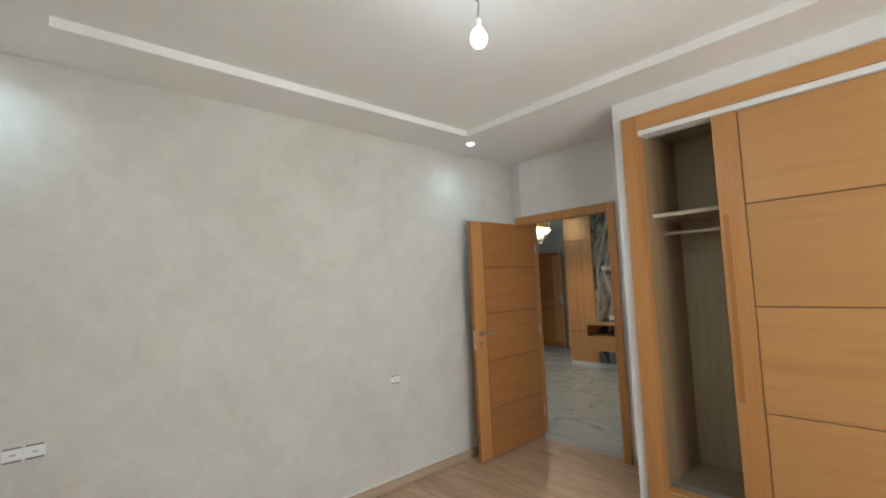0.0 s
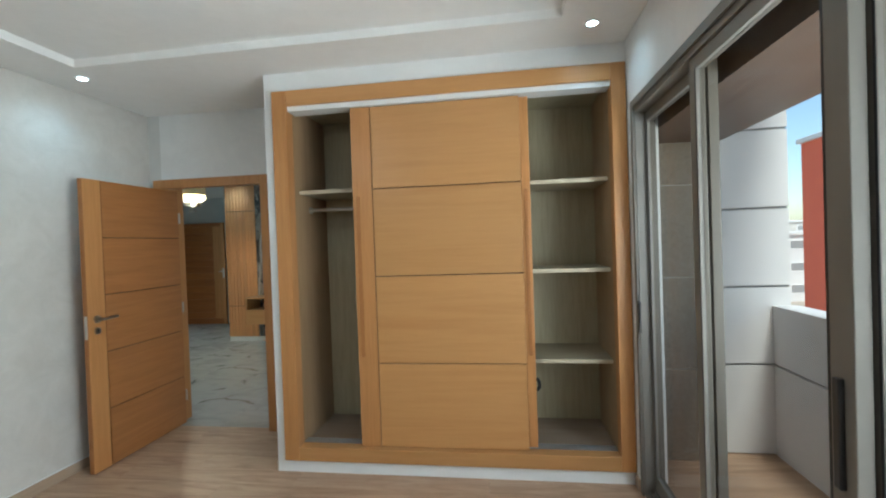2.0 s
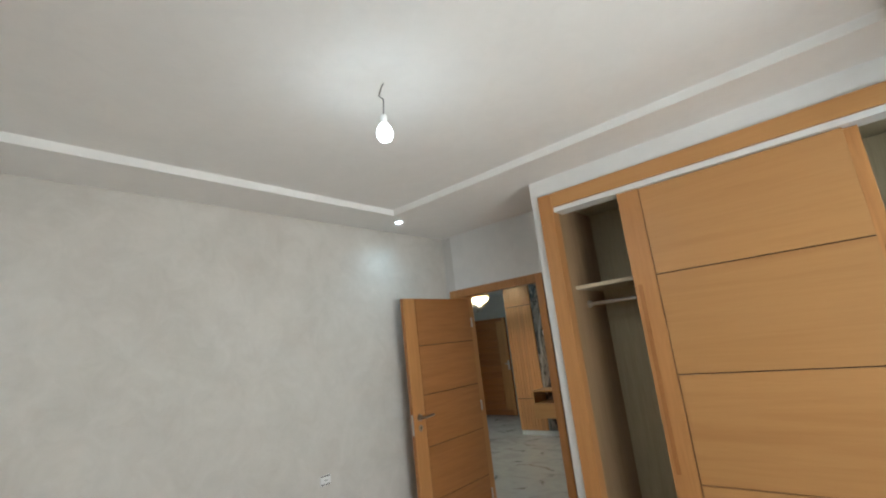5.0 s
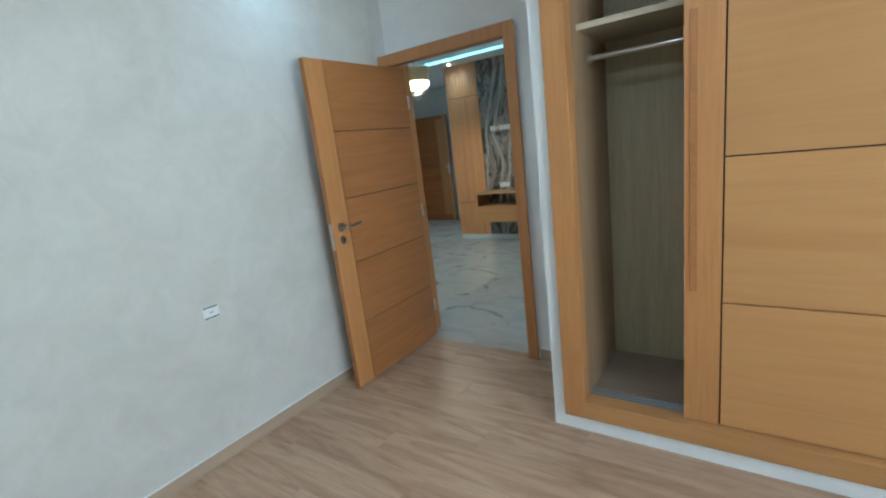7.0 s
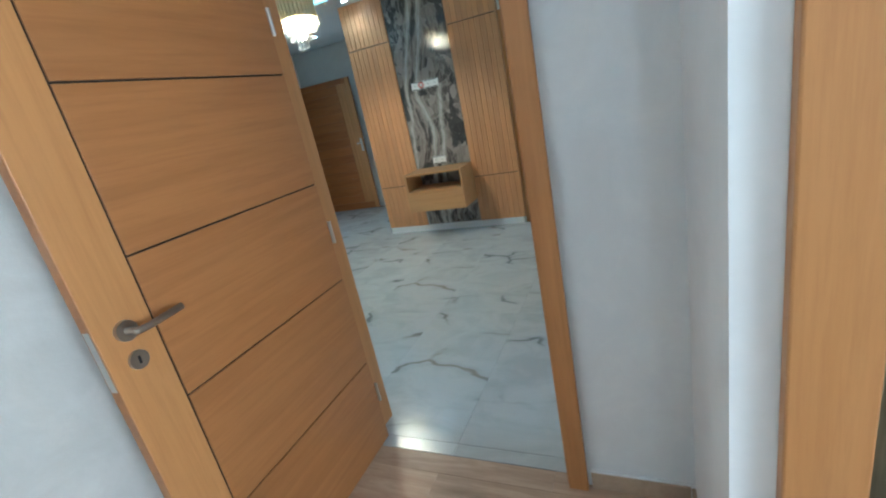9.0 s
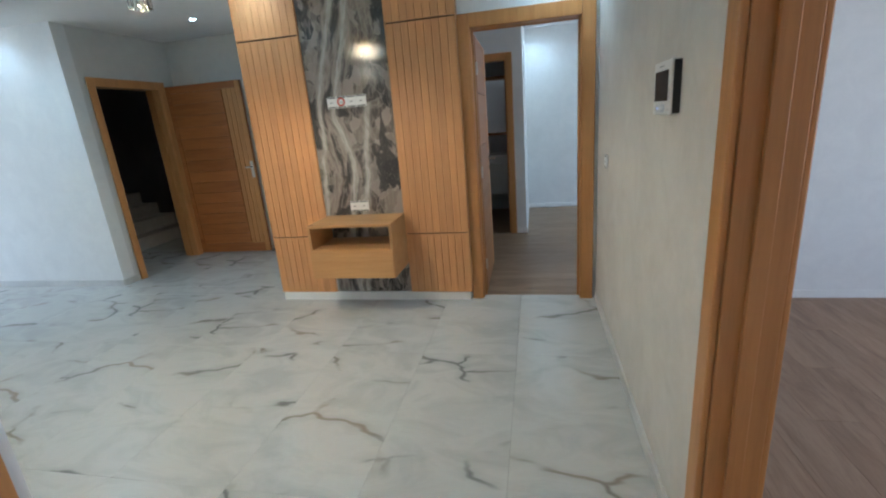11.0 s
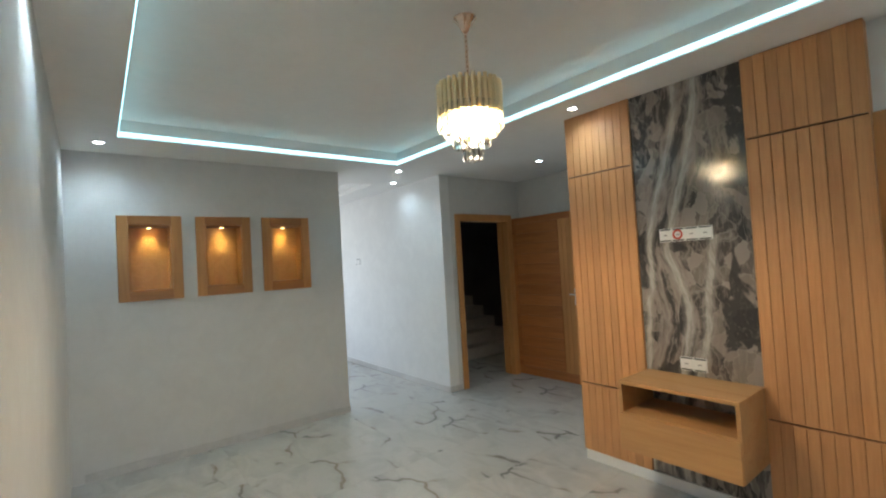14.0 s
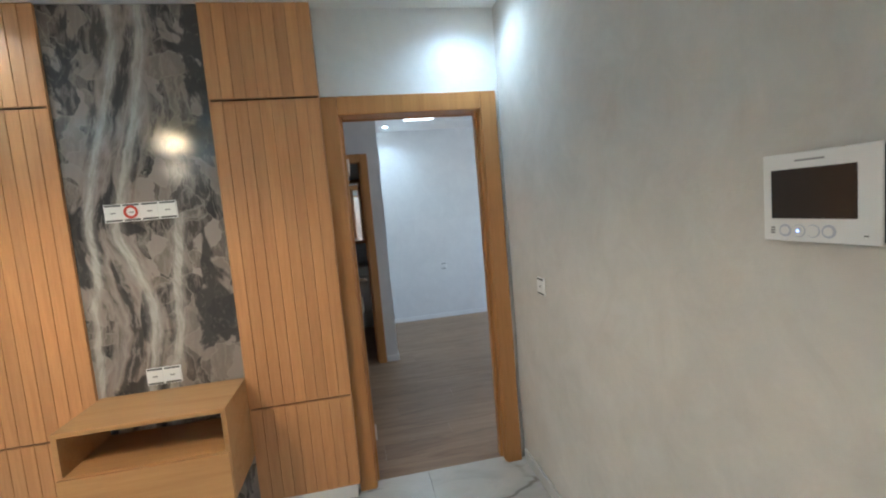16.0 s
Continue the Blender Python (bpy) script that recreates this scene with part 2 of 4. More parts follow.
hair = noise_tex(MARBLE, comb.outputs[0], 34, 4, 0.65)
col = ramp(MARBLE, bands, [(0.30, (0.05, 0.047, 0.046)), (0.42, (0.075, 0.068, 0.064)), (0.455, (0.19, 0.16, 0.14)), (0.52, (0.31, 0.27, 0.24)), (0.57, (0.22, 0.18, 0.155)), (0.60, (0.09, 0.078, 0.07)), (0.72, (0.06, 0.056, 0.053))])
col = mix(MARBLE, ramp(MARBLE, hair, [(0.50, (0, 0, 0)), (0.60, (0.6,) * 3), (0.70, (0, 0, 0))]), col, (0.36, 0.31, 0.275))
# angular pieces, thicker to one side
bend = node(MARBLE, "ShaderNodeTexNoise", Scale=4.5, Detail=4.0)
link(MARBLE, v, bend.inputs["Vector"])
wv = MARBLE.node_tree.nodes.new("ShaderNodeVectorMath")
wv.operation = "MULTIPLY_ADD"
link(MARBLE, bend.outputs["Color"], wv.inputs[0])
wv.inputs[1].default_value = (0.34, 0, 0.30)
link(MARBLE, v, wv.inputs[2])
mp = node(MARBLE, "ShaderNodeMapping", Scale=(1.0, 0.0, 0.62), Rotation=(0, radians(24), 0))
link(MARBLE, wv.outputs[0], mp.inputs["Vector"])
cell = node(MARBLE, "ShaderNodeTexVoronoi", Scale=13.0)
link(MARBLE, mp.outputs[0], cell.inputs["Vector"])
edge = node(MARBLE, "ShaderNodeTexVoronoi", Scale=13.0)
edge.feature = "DISTANCE_TO_EDGE"
link(MARBLE, mp.outputs[0], edge.inputs["Vector"])
tone = ramp(MARBLE, cell.outputs["Color"], [(0.2, (0.04, 0.038, 0.037)), (0.45, (0.10, 0.085, 0.075)), (0.62, (0.23, 0.195, 0.17)), (0.85, (0.33, 0.285, 0.255))])
tone = mix(MARBLE, ramp(MARBLE, edge.outputs["Distance"], [(0.0, (0.55,) * 3), (0.02, (0.3,) * 3), (0.05, (0, 0, 0))]), tone, (0.38, 0.34, 0.30))
tone = mix(MARBLE, ramp(MARBLE, noise_tex(MARBLE, coords(MARBLE, (3.5, 0, 1), False, None, (0, 35, 0)), 9, 5, 0.65, 1.0), [(0.45, (0, 0, 0)), (0.62, (0.6,) * 3)]), tone, (0.33, 0.285, 0.25))
# dark islands beside the veins, with feathered pale strokes
isle = noise_tex(MARBLE, coords(MARBLE, (1.5, 0, 0.8)), 2.9, 4, 0.55, 0.5)
dark = mix(MARBLE, ramp(MARBLE, noise_tex(MARBLE, coords(MARBLE, (2, 0, 1), False, None, (0, 30, 0)), 12, 5, 0.7, 1.6), [(0.55, (0, 0, 0)), (0.70, (0.5,) * 3)]), (0.052, 0.048, 0.047), (0.27, 0.24, 0.215))
away = maths(MARBLE, "ABSOLUTE", maths(MARBLE, "ADD", wx, 0.07))
side = maths(MARBLE, "ADD", maths(MARBLE, "MULTIPLY", noise_tex(MARBLE, v, 3.2, 4, 0.55), 0.30), away)
col = mix(MARBLE, ramp(MARBLE, side, [(0.27, (0, 0, 0)), (0.30, (0.95,) * 3)]), col, tone)
col = mix(MARBLE, ramp(MARBLE, isle, [(0.55, (0, 0, 0)), (0.575, (0.92,) * 3)]), col, dark)
# long cream veins
for path, wide, top in ((MAIN, 0.021, 3.0), (LEFT, 0.017, 3.0), (LOW, 0.021, 1.62)):
    d = maths(MARBLE, "ABSOLUTE", maths(MARBLE, "SUBTRACT", jx, path))
    vein = ramp(MARBLE, d, [(0.0, (0.9,) * 3), (wide * 0.75, (0.82,) * 3), (wide, (0.35,) * 3), (wide * 2.2, (0, 0, 0))])
    vein = maths(MARBLE, "MULTIPLY", vein, maths(MARBLE, "LESS_THAN", sep.outputs["Z"], top))
    cream = ramp(MARBLE, hair, [(0.35, (0.33, 0.30, 0.265)), (0.58, (0.52, 0.49, 0.445))])
    col = mix(MARBLE, vein, col, cream)
link(MARBLE, col, bsdf(MARBLE).inputs["Base Color"])

ALU = mat("bronze_aluminium", 0.5, 0.0, (0.17, 0.153, 0.13))
STEEL = mat("brushed_steel", 0.28, 1.0, (0.62, 0.60, 0.57))
TRACK = mat("track_aluminium", 0.35, 0.9, (0.55, 0.56, 0.58))
NICKEL = mat("aged_nickel", 0.3, 1.0, (0.42, 0.36, 0.30))
GOLD = mat("champagne_gold", 0.42, 0.6, (0.95, 0.76, 0.46))
ROSE = mat("rose_gold", 0.14, 1.0, (0.74, 0.57, 0.46))
PLASTIC = mat("white_plastic", 0.4, 0, (0.80, 0.80, 0.79))
GREY_PLASTIC = mat("grey_plastic", 0.45, 0, (0.30, 0.30, 0.30))
SEAM = mat("dark_seam", 0.5, 0, (0.09, 0.09, 0.09))
BUTTON_RING = mat("pale_blue_ring", 0.4, 0, (0.52, 0.55, 0.62))
BLACK = mat("black_plastic", 0.35, 0, (0.02, 0.02, 0.022))
SCREEN = mat("dark_screen", 0.15, 0, (0.035, 0.028, 0.026))
RED_PLASTIC = mat("red_ring", 0.4, 0, (0.6, 0.06, 0.03))
CARD = plaster("cardboard", (0.42, 0.28, 0.15), (0.36, 0.235, 0.125), 0.2, 30, 0.85)
CONCRETE = plaster("stair_stone", (0.52, 0.49, 0.45), (0.44, 0.41, 0.375), 0.2, 30, 0.5)
# plaster darkened in its colour to stand for the stairwell's lack of light
UNLIT_WALL = plaster("stairwell_unlit_tone", (0.20, 0.20, 0.205), (0.17, 0.17, 0.175), 0.2)
CERAMIC = mat("ceramic", 0.1, 0, (0.82, 0.83, 0.83))
MIRROR = mat("mirror", 0.02, 1.0, (0.9, 0.9, 0.9))

GLASS = mat("tinted_glass", 0.02, 0, (0.74, 0.69, 0.62), 0.5)
bsdf(GLASS).inputs["Transmission Weight"].default_value = 1.0
bsdf(GLASS).inputs["IOR"].default_value = 1.06
CRYSTAL = mat("crystal", 0.03, 0, (1, 0.97, 0.92))
bsdf(CRYSTAL).inputs["Transmission Weight"].default_value = 1.0
bsdf(CRYSTAL).inputs["IOR"].default_value = 1.5


def glow(name, color, strength):
    m = mat(name, 0.5, 0, (0.8, 0.8, 0.8))
    bsdf(m).inputs["Emission Color"].default_value = (*color, 1)
    bsdf(m).inputs["Emission Strength"].default_value = strength
    return m


LED = glow("led_strip_light", (0.42, 0.88, 1.0), 1.05)
SPOT_GLOW = glow("spot_lens_light", (0.80, 0.95, 1.0), 12)
BULB_GLOW = glow("bulb_light", (0.86, 0.95, 1.0), 6)
CRYSTAL_GLOW = glow("chandelier_bulb_light", (1.0, 0.84, 0.58), 28)
PANEL_GLOW = glow("ceiling_panel_light", (0.85, 0.97, 1.0), 1.0)
NICHE_GLOW = glow("niche_lens_light", (1.0, 0.70, 0.25), 6)
BLUE_LED = glow("blue_button_light", (0.2, 0.35, 1.0), 2)

# ---- building blocks ----


def add_box(bm, x0, x1, y0, y1, z0, z1, bevel=0.0):
    g = bmesh.ops.create_cube(bm, size=1.0)
    vs = g["verts"]
    bmesh.ops.transform(bm, verts=vs, matrix=Matrix.LocRotScale(((x0 + x1) / 2, (y0 + y1) / 2, (z0 + z1) / 2), None, (abs(x1 - x0), abs(y1 - y0), abs(z1 - z0))))
    if bevel:
        es = list({e for q in vs for e in q.link_edges})
        bmesh.ops.bevel(bm, geom=es, offset=bevel, segments=2, affect="EDGES", profile=0.5)
    return bm


def boxes(*rows, bevel=0.0):
    bm = bmesh.new()
    for r in rows:
        add_box(bm, *r, bevel=bevel)
    return bm


def rod(bm, a, b, r0, r1=None, seg=16):
    a, b = Vector(a), Vector(b)
    d = b - a
    g = bmesh.ops.create_cone(bm, cap_ends=True, segments=seg, radius1=r0, radius2=r0 if r1 is None else r1, depth=d.length)
    m = Matrix.Translation((a + b) / 2) @ d.to_track_quat("Z", "Y").to_matrix().to_4x4()
    bmesh.ops.transform(bm, verts=g["verts"], matrix=m)
    return bm


def tube(points, r, seg=10):
    """A bent round bar through the points."""
    bm = bmesh.new()
    for a, b in zip(points, points[1:]):
        rod(bm, a, b, r, seg=seg)
    for p in points[1:-1]:
        g = bmesh.ops.create_icosphere(bm, subdivisions=1, radius=r * 1.02)
        bmesh.ops.translate(bm, verts=g["verts"], vec=p)
    return bm


def lathe(profile, seg=32):
    """Turned about z: (radius, height) pairs from bottom to top."""
    bm = bmesh.new()
    rings = []
    for r, z in profile:
        rings.append([bm.verts.new((r * math.cos(2 * math.pi * i / seg), r * math.sin(2 * math.pi * i / seg), z)) for i in range(seg)])
    for a, b in zip(rings, rings[1:]):
        for i in range(seg):
            bm.faces.new((a[i], a[(i + 1) % seg], b[(i + 1) % seg], b[i]))
    bm.faces.new(rings[0][::-1])
    bm.faces.new(rings[-1])
    return bm


def prism(points, z0, z1):
    bm = bmesh.new()
    lo = [bm.verts.new((x, y, z0)) for x, y in points]
    hi = [bm.verts.new((x, y, z1)) for x, y in points]
    n = len(points)
    bm.faces.new(lo[::-1])
    bm.faces.new(hi)
    for i in range(n):
        bm.faces.new((lo[i], lo[(i + 1) % n], hi[(i + 1) % n], hi[i]))
    bmesh.ops.recalc_face_normals(bm, faces=bm.faces)
    return bm


def to_mesh(name, bm, material, smooth=False):
    me = bpy.data.meshes.new(name)
    bm.to_mesh(me)
    bm.free()
    me.materials.append(material)
    if smooth:
        for p in me.polygons:
            p.use_smooth = True
        me.set_sharp_from_angle(angle=radians(35))
    return me


def part(name, bm, material, parent=None, label="", smooth=False):
    ob = new(name, to_mesh(name, bm, material, smooth))
    if parent:
        ob.parent = parent
    if label:
        ob["label"] = label
    return ob


def thing(name, label, category, group="", place=None):
    ob = new(name)
    ob.empty_display_size = 0.1
    if place:
        ob.matrix_world = place
    return tagged(ob, label, category, group)


def structure(name, bm, material, label, category=""):
    return tagged(part(name, bm, material), label, category, "", "structure")


# ---- walls ----
H = 2.92
structure("wall_bedroom_west", boxes((-3.03, -2.91, -0.72, 3.45, 0, H)), PLASTER_WARM, "pale beige trowelled plaster bedroom wall", "wall")
structure("wall_bedroom_south", boxes((-2.91, 0.84, -0.72, -0.60, 0, H)), PLASTER_WARM, "pale beige trowelled plaster wall", "wall")
# opening widened southward out of view so that daylight reaches the west wall
WY0, WY1, WZ = 0.20, 2.72, 2.27
structure("wall_bedroom_east", boxes((0.84, 0.99, -0.72, WY0, 0, H), (0.84, 0.99, WY1, 3.45, 0, H), (0.84, 0.99, WY0, WY1, WZ, H)), PLASTER_WHITE, "white plaster wall with the balcony door opening", "wall")
structure("wall_wardrobe", boxes((-1.475, -1.41, 2.81, 3.45, 0, H), (-1.41, 0.84, 2.81, 2.90, 2.50, H), (-1.41, 0.84, 2.81, 2.90, 0.0, 0.085), (0.815, 0.84, 2.812, 2.90, 0.085, 2.50)), PAINT, "white painted wall around the built-in wardrobe", "wall")
DX0, DX1 = -2.798, -1.875
structure("wall_bedroom_north", boxes((DX0, DX1, 3.45, 3.52, 2.07, H), (DX1, -1.66, 3.45, 3.52, 0, H), (-1.66, 0.99, 3.45, 3.60, 0, H)), PLASTER_WHITE, "white plaster wall with the bedroom door opening", "wall")
structure("wall_living_south", prism([(-7.10, 3.55), (-3.03, 3.55), (-3.03, 3.45), (DX0, 3.45), (DX0, 3.672), (-2.895, 3.672), (-2.895, 3.777), (-7.10, 3.717)], 0, H), PLASTER_GREY, "pale grey plaster living room wall beside the bedroom door", "wall")
R2A, R2B = 3.70, 4.55
structure("wall_living_east", boxes((-1.80, -1.69, 3.52, R2A, 0, H), (-1.80, -1.69, R2B, 6.90, 0, H), (-1.80, -1.69, R2A, R2B, 2.07, H)), PLASTER_WARM, "beige trowelled plaster wall with the intercom and a doorway", "wall")
structure("wall_room_two_north", boxes((-1.6598, 1.98, 6.90, 7.02, 0, H)), PLASTER_WHITE, "plain white plaster wall of the second bedroom", "wall")
structure("wall_room_two_east", boxes((1.85, 1.98, 3.45, 3.8, 0, H), (1.85, 1.98, 5.3, 6.90, 0, H), (1.85, 1.98, 3.8, 5.3, 0, 0.8), (1.85, 1.98, 3.8, 5.3, 2.2, H)), PLASTER_WHITE, "white plaster outer wall of the second bedroom", "wall")
structure("wall_room_two_south", boxes((0.99, 1.85, 3.45, 3.60, 0, H)), PLASTER_WHITE, "white plaster wall of the second bedroom", "wall")
D2A, D2B = -2.70, -1.905
structure("wall_living_north", boxes((-4.47, D2A, 6.90, 7.02, 0, H), (D2B, -1.66, 6.90, 7.02, 0, H), (D2A, D2B, 6.90, 7.02, 2.07, H)), PLASTER_WHITE, "white plaster wall behind the television panelling", "wall")
structure("wall_alcove_east", boxes((-4.47, -4.33, 7.02, 8.55, 0, H)), PLASTER_WHITE, "white plaster side wall of the entrance alcove", "wall")
structure("wall_alcove_north", boxes((-6.60, -4.33, 8.55, 8.67, 0, H)), PLASTER_GREY, "pale grey plaster wall of the entrance alcove", "wall")
D3A, D3B = 7.45, 8.30
structure("wall_alcove_west", boxes((-6.75, -6.60, 7.33, D3A, 0, H), (-6.75, -6.60, D3B, 8.67, 0, H), (-6.75, -6.60, D3A, D3B, 2.07, H)), PLASTER_GREY, "pale grey plaster wall with the entrance doorway", "wall")
structure("wall_hall_north", boxes((-10.5, -6.60, 7.19, 7.33, 0, H)), PLASTER_WHITE, "white plaster hall wall lit by daylight", "wall")
structure("wall_hall_west", boxes((-10.62, -10.5, 3.43, 4.35, 0, H), (-10.62, -10.5, 6.25, 7.33, 0, H), (-10.62, -10.5, 4.35, 6.25, 0, 0.55), (-10.62, -10.5, 4.35, 6.25, 2.45, H)), PLASTER_WHITE, "white plaster hall wall", "wall")
structure("wall_hall_south", boxes((-10.5, -7.10, 3.43, 3.55, 0, H)), PLASTER_WHITE, "white plaster hall wall", "wall")
structure("wall_room_three_east", boxes((1.40, 1.52, 7.02, 8.0, 0, H), (1.40, 1.52, 9.6, 10.67, 0, H), (1.40, 1.52, 8.0, 9.6, 0, 0.8), (1.40, 1.52, 8.0, 9.6, 2.2, H)), PLASTER_WHITE, "white plaster wall of the third bedroom", "wall")
structure("wall_room_three_north", boxes((-2.37, 1.40, 10.55, 10.67, 0, H)), PLASTER_WHITE, "white plaster far wall of the third bedroom", "wall")
structure("wall_bathroom", boxes((-4.33, -3.34, 9.0, 9.12, 0, H), (-2.55, -2.37, 9.0, 9.12, 0, H), (-3.34, -2.55, 9.0, 9.12, 2.07, H), (-2.49, -2.37, 9.12, 10.67, 0, H), (-4.45, -2.49, 10.55, 10.67, 0, H), (-4.45, -4.33, 8.67, 10.55, 0, H)), PLASTER_WHITE, "white plaster wall with the bathroom doorway", "wall")
structure("wall_stairwell", boxes((-10.2, -6.75, 10.4, 10.52, 0, 3.6), (-10.2, -10.08, 7.33, 10.4, 0, 3.6), (-6.75, -6.63, 8.67, 10.4, 0, 3.6)), UNLIT_WALL, "stairwell wall, dark grey standing for its missing light", "wall")

# niche wall with three recesses
NX0, NX1 = -7.10, -6.895
NICHES = [(4.05, 4.517), (4.625, 5.092), (5.197, 5.667)]
FR = 0.078
NZ0, NZ1 = 1.37, 2.087
rows = [(NX0, NX1, 3.70, 6.03, 0, NZ0 + FR), (NX0, NX1, 3.70, 6.03, NZ1 - FR, H), (NX0, NX0 + 0.05, 3.70, 6.03, NZ0 + FR, NZ1 - FR)]
edges = [3.70] + [q for a, b in NICHES for q in (a + FR, b - FR)] + [6.03]
for a, b in zip(edges[0::2], edges[1::2]):
    rows.append((NX0 + 0.05, NX1, a, b, NZ0 + FR, NZ1 - FR))
structure("wall_niches", boxes(*rows), PLASTER_GREY, "pale grey plaster wall with three recessed niches", "wall")

# ---- ceilings ----


def coffer(x0, x1, y0, y1, a0, a1, b0, b1, z, up, lip=0.0):
    """A ceiling with a raised rectangle inside a lower border."""
    top = z + up
    bm = boxes((x0, a0, y0, y1, z, top), (a1, x1, y0, y1, z, top), (a0, a1, y0, b0, z, top), (a0, a1, b1, y1, z, top), (x0, x1, y0, y1, top, top + 0.12))
    if lip:
        for r in ((a0, a0 + lip, b0, b1), (a1 - lip, a1, b0, b1), (a0 + lip, a1 - lip, b0, b0 + lip), (a0 + lip, a1 - lip, b1 - lip, b1)):
            add_box(bm, *r, z + 0.045, top)
    return bm


BZ = 2.67
structure("ceiling_bedroom", coffer(-2.905, 0.838, -0.598, 2.81, -2.51, 0.43, -0.09, 2.43, BZ, 0.048), CEILING, "white bedroom ceiling with a raised moulded centre", "ceiling")
structure("ceiling_door_recess", boxes((-2.905, -1.475, 2.81, 3.449, BZ, BZ + 0.21)), CEILING, "white ceiling of the door recess", "ceiling")
LZ = 2.60
CX0, CX1, CY0, CY1 = -6.37, -2.33, 4.06, 6.47
structure("ceiling_living", coffer(-6.93, -1.80, 3.60, 6.90, CX0, CX1, CY0, CY1, LZ, 0.135), CEILING, "white living room ceiling with a raised lit centre", "ceiling")
structure("ceiling_alcove", boxes((-6.60, -4.47, 6.90, 8.55, LZ, LZ + 0.255)), CEILING, "white ceiling of the entrance alcove", "ceiling")
structure("ceiling_hall", coffer(-10.5, -6.93, 3.55, 7.19, -10.1, -7.45, 3.95, 6.75, LZ, 0.12, 0.05), CEILING, "white hall ceiling with a raised centre", "ceiling")
structure("ceiling_hall_end", boxes((-6.93, -6.60, 6.90, 7.19, LZ, LZ + 0.255)), CEILING, "white ceiling", "ceiling")
structure("ceiling_room_two", boxes((-1.66, 1.85, 3.60, 6.90, LZ, LZ + 0.25)), CEILING, "white bedroom ceiling", "ceiling")
structure("ceiling_room_three", coffer(-4.33, 1.40, 7.02, 10.55, -1.95, 1.0, 7.6, 10.0, LZ, 0.10), CEILING, "white bedroom ceiling with a raised centre", "ceiling")
structure("ceiling_stairwell", boxes((-10.08, -6.63, 7.33, 10.4, 3.5, 3.62)), UNLIT_WALL, "stairwell ceiling, dark grey standing for its missing light", "ceiling")
structure("roof_slab", boxes((-10.62, 1.98, -0.72, 10.67, H + 0.001, H + 0.16)), CONCRETE, "concrete roof slab", "roof")

# ---- doors ----


def casing(name, axis, at, thick, a, b, head, wide, faces, label, material=OAK, floor=0.0, stops=True):
    """A lined doorway. axis: the wall's normal; at, thick: its two faces; a, b: the opening's sides."""
    root = thing(name, label, "door frame")
    tagged(root, kind="structure")
    lo, hi = min(at, thick), max(at, thick)

    def put(n, p0, p1, q0, q1, z0, z1, bevel=0.003):
        r = (q0, q1, p0, p1, z0, z1) if axis == "x" else (p0, p1, q0, q1, z0, z1)
        part(n, boxes(r, bevel=bevel), material, root)

    put("jamb", a - 0.02, a + 0.018, lo, hi, floor, head + 0.018)
    put("jamb", b - 0.018, b + 0.02, lo, hi, floor, head + 0.018)
    put("head_lining", a + 0.018, b - 0.018, lo, hi, head, head + 0.03)
    mid = (lo + hi) / 2
    if stops:
        put("stop", a + 0.018, a + 0.032, mid - 0.02, mid + 0.02, floor, head)
    if stops:
        put("stop", b - 0.032, b - 0.018, mid - 0.02, mid + 0.02, floor, head)
    for f, s in faces:
        q0, q1 = (f - 0.018, f) if s < 0 else (f, f + 0.018)
        put("casing", a - wide + 0.012, a + 0.012, q0, q1, floor, head + wide, 0.005)
        put("casing", b - 0.012, b + wide - 0.012, q0, q1, floor, head + wide, 0.005)
        put("head_casing", a + 0.012, b - 0.012, q0, q1, head - 0.006, head + wide, 0.005)
    return root


casing("door_frame_bedroom", "y", 3.435, 3.525, DX0, DX1, 2.05, 0.07, [(3.435, -1)], "honey oak door frame around the bedroom doorway", stops=False)
part("deep_lining", boxes((DX0 + 0.0005, DX0 + 0.006, 3.5255, 3.688, 0, 2.07), (DX0 - 0.07, DX0, 3.6725, 3.688, 0, 2.12), (DX0 - 0.094, DX0 - 0.072, 3.6725, 3.752, 0, 2.12), bevel=0.001), OAK, bpy.data.objects["door_frame_bedroom"])
casing("door_frame_room_two", "x", -1.812, -1.678, R2A, R2B, 2.05, 0.075, [(-1.812, -1), (-1.678, 1)], "honey oak door frame of the second bedroom")
casing("door_frame_room_three", "y", 6.885, 7.035, D2A, D2B, 2.06, 0.09, [(6.885, -1), (7.035, 1)], "honey oak door frame beside the television wall")
casing("door_frame_entrance", "x", -6.765, -6.585, D3A, D3B, 2.05, 0.08, [(-6.585, 1)], "oak door frame of the dark stairwell")
casing("door_frame_bathroom", "y", 8.985, 9.135, -3.34, -2.55, 2.05, 0.075, [(8.985, -1)], "brown oak door frame of the bathroom")


def lever(parent, y, z, side, away):
    """A lever handle with its rose and keyhole on a leaf's face; side: the face's normal along x; away: where the lever points."""
    h = part("handle", rod(bmesh.new(), (0, y, z), (side * 0.012, y, z), 0.026, seg=20), NICKEL, parent, "dark nickel lever handle", True)
    part("lever", tube([(side * 0.010, y, z), (side * 0.05, y, z), (side * 0.055, y + away * 0.03, z), (side * 0.052, y + away * 0.12, z + 0.004)], 0.009), NICKEL, h, smooth=True)
    part("keyhole_rose", rod(bmesh.new(), (0, y, z - 0.08), (side * 0.008, y, z - 0.08), 0.024, seg=20), NICKEL, h, smooth=True)
    part("keyhole", boxes((side * 0.008, side * 0.0095, y - 0.003, y + 0.003, z - 0.09, z - 0.07)), BLACK, h)


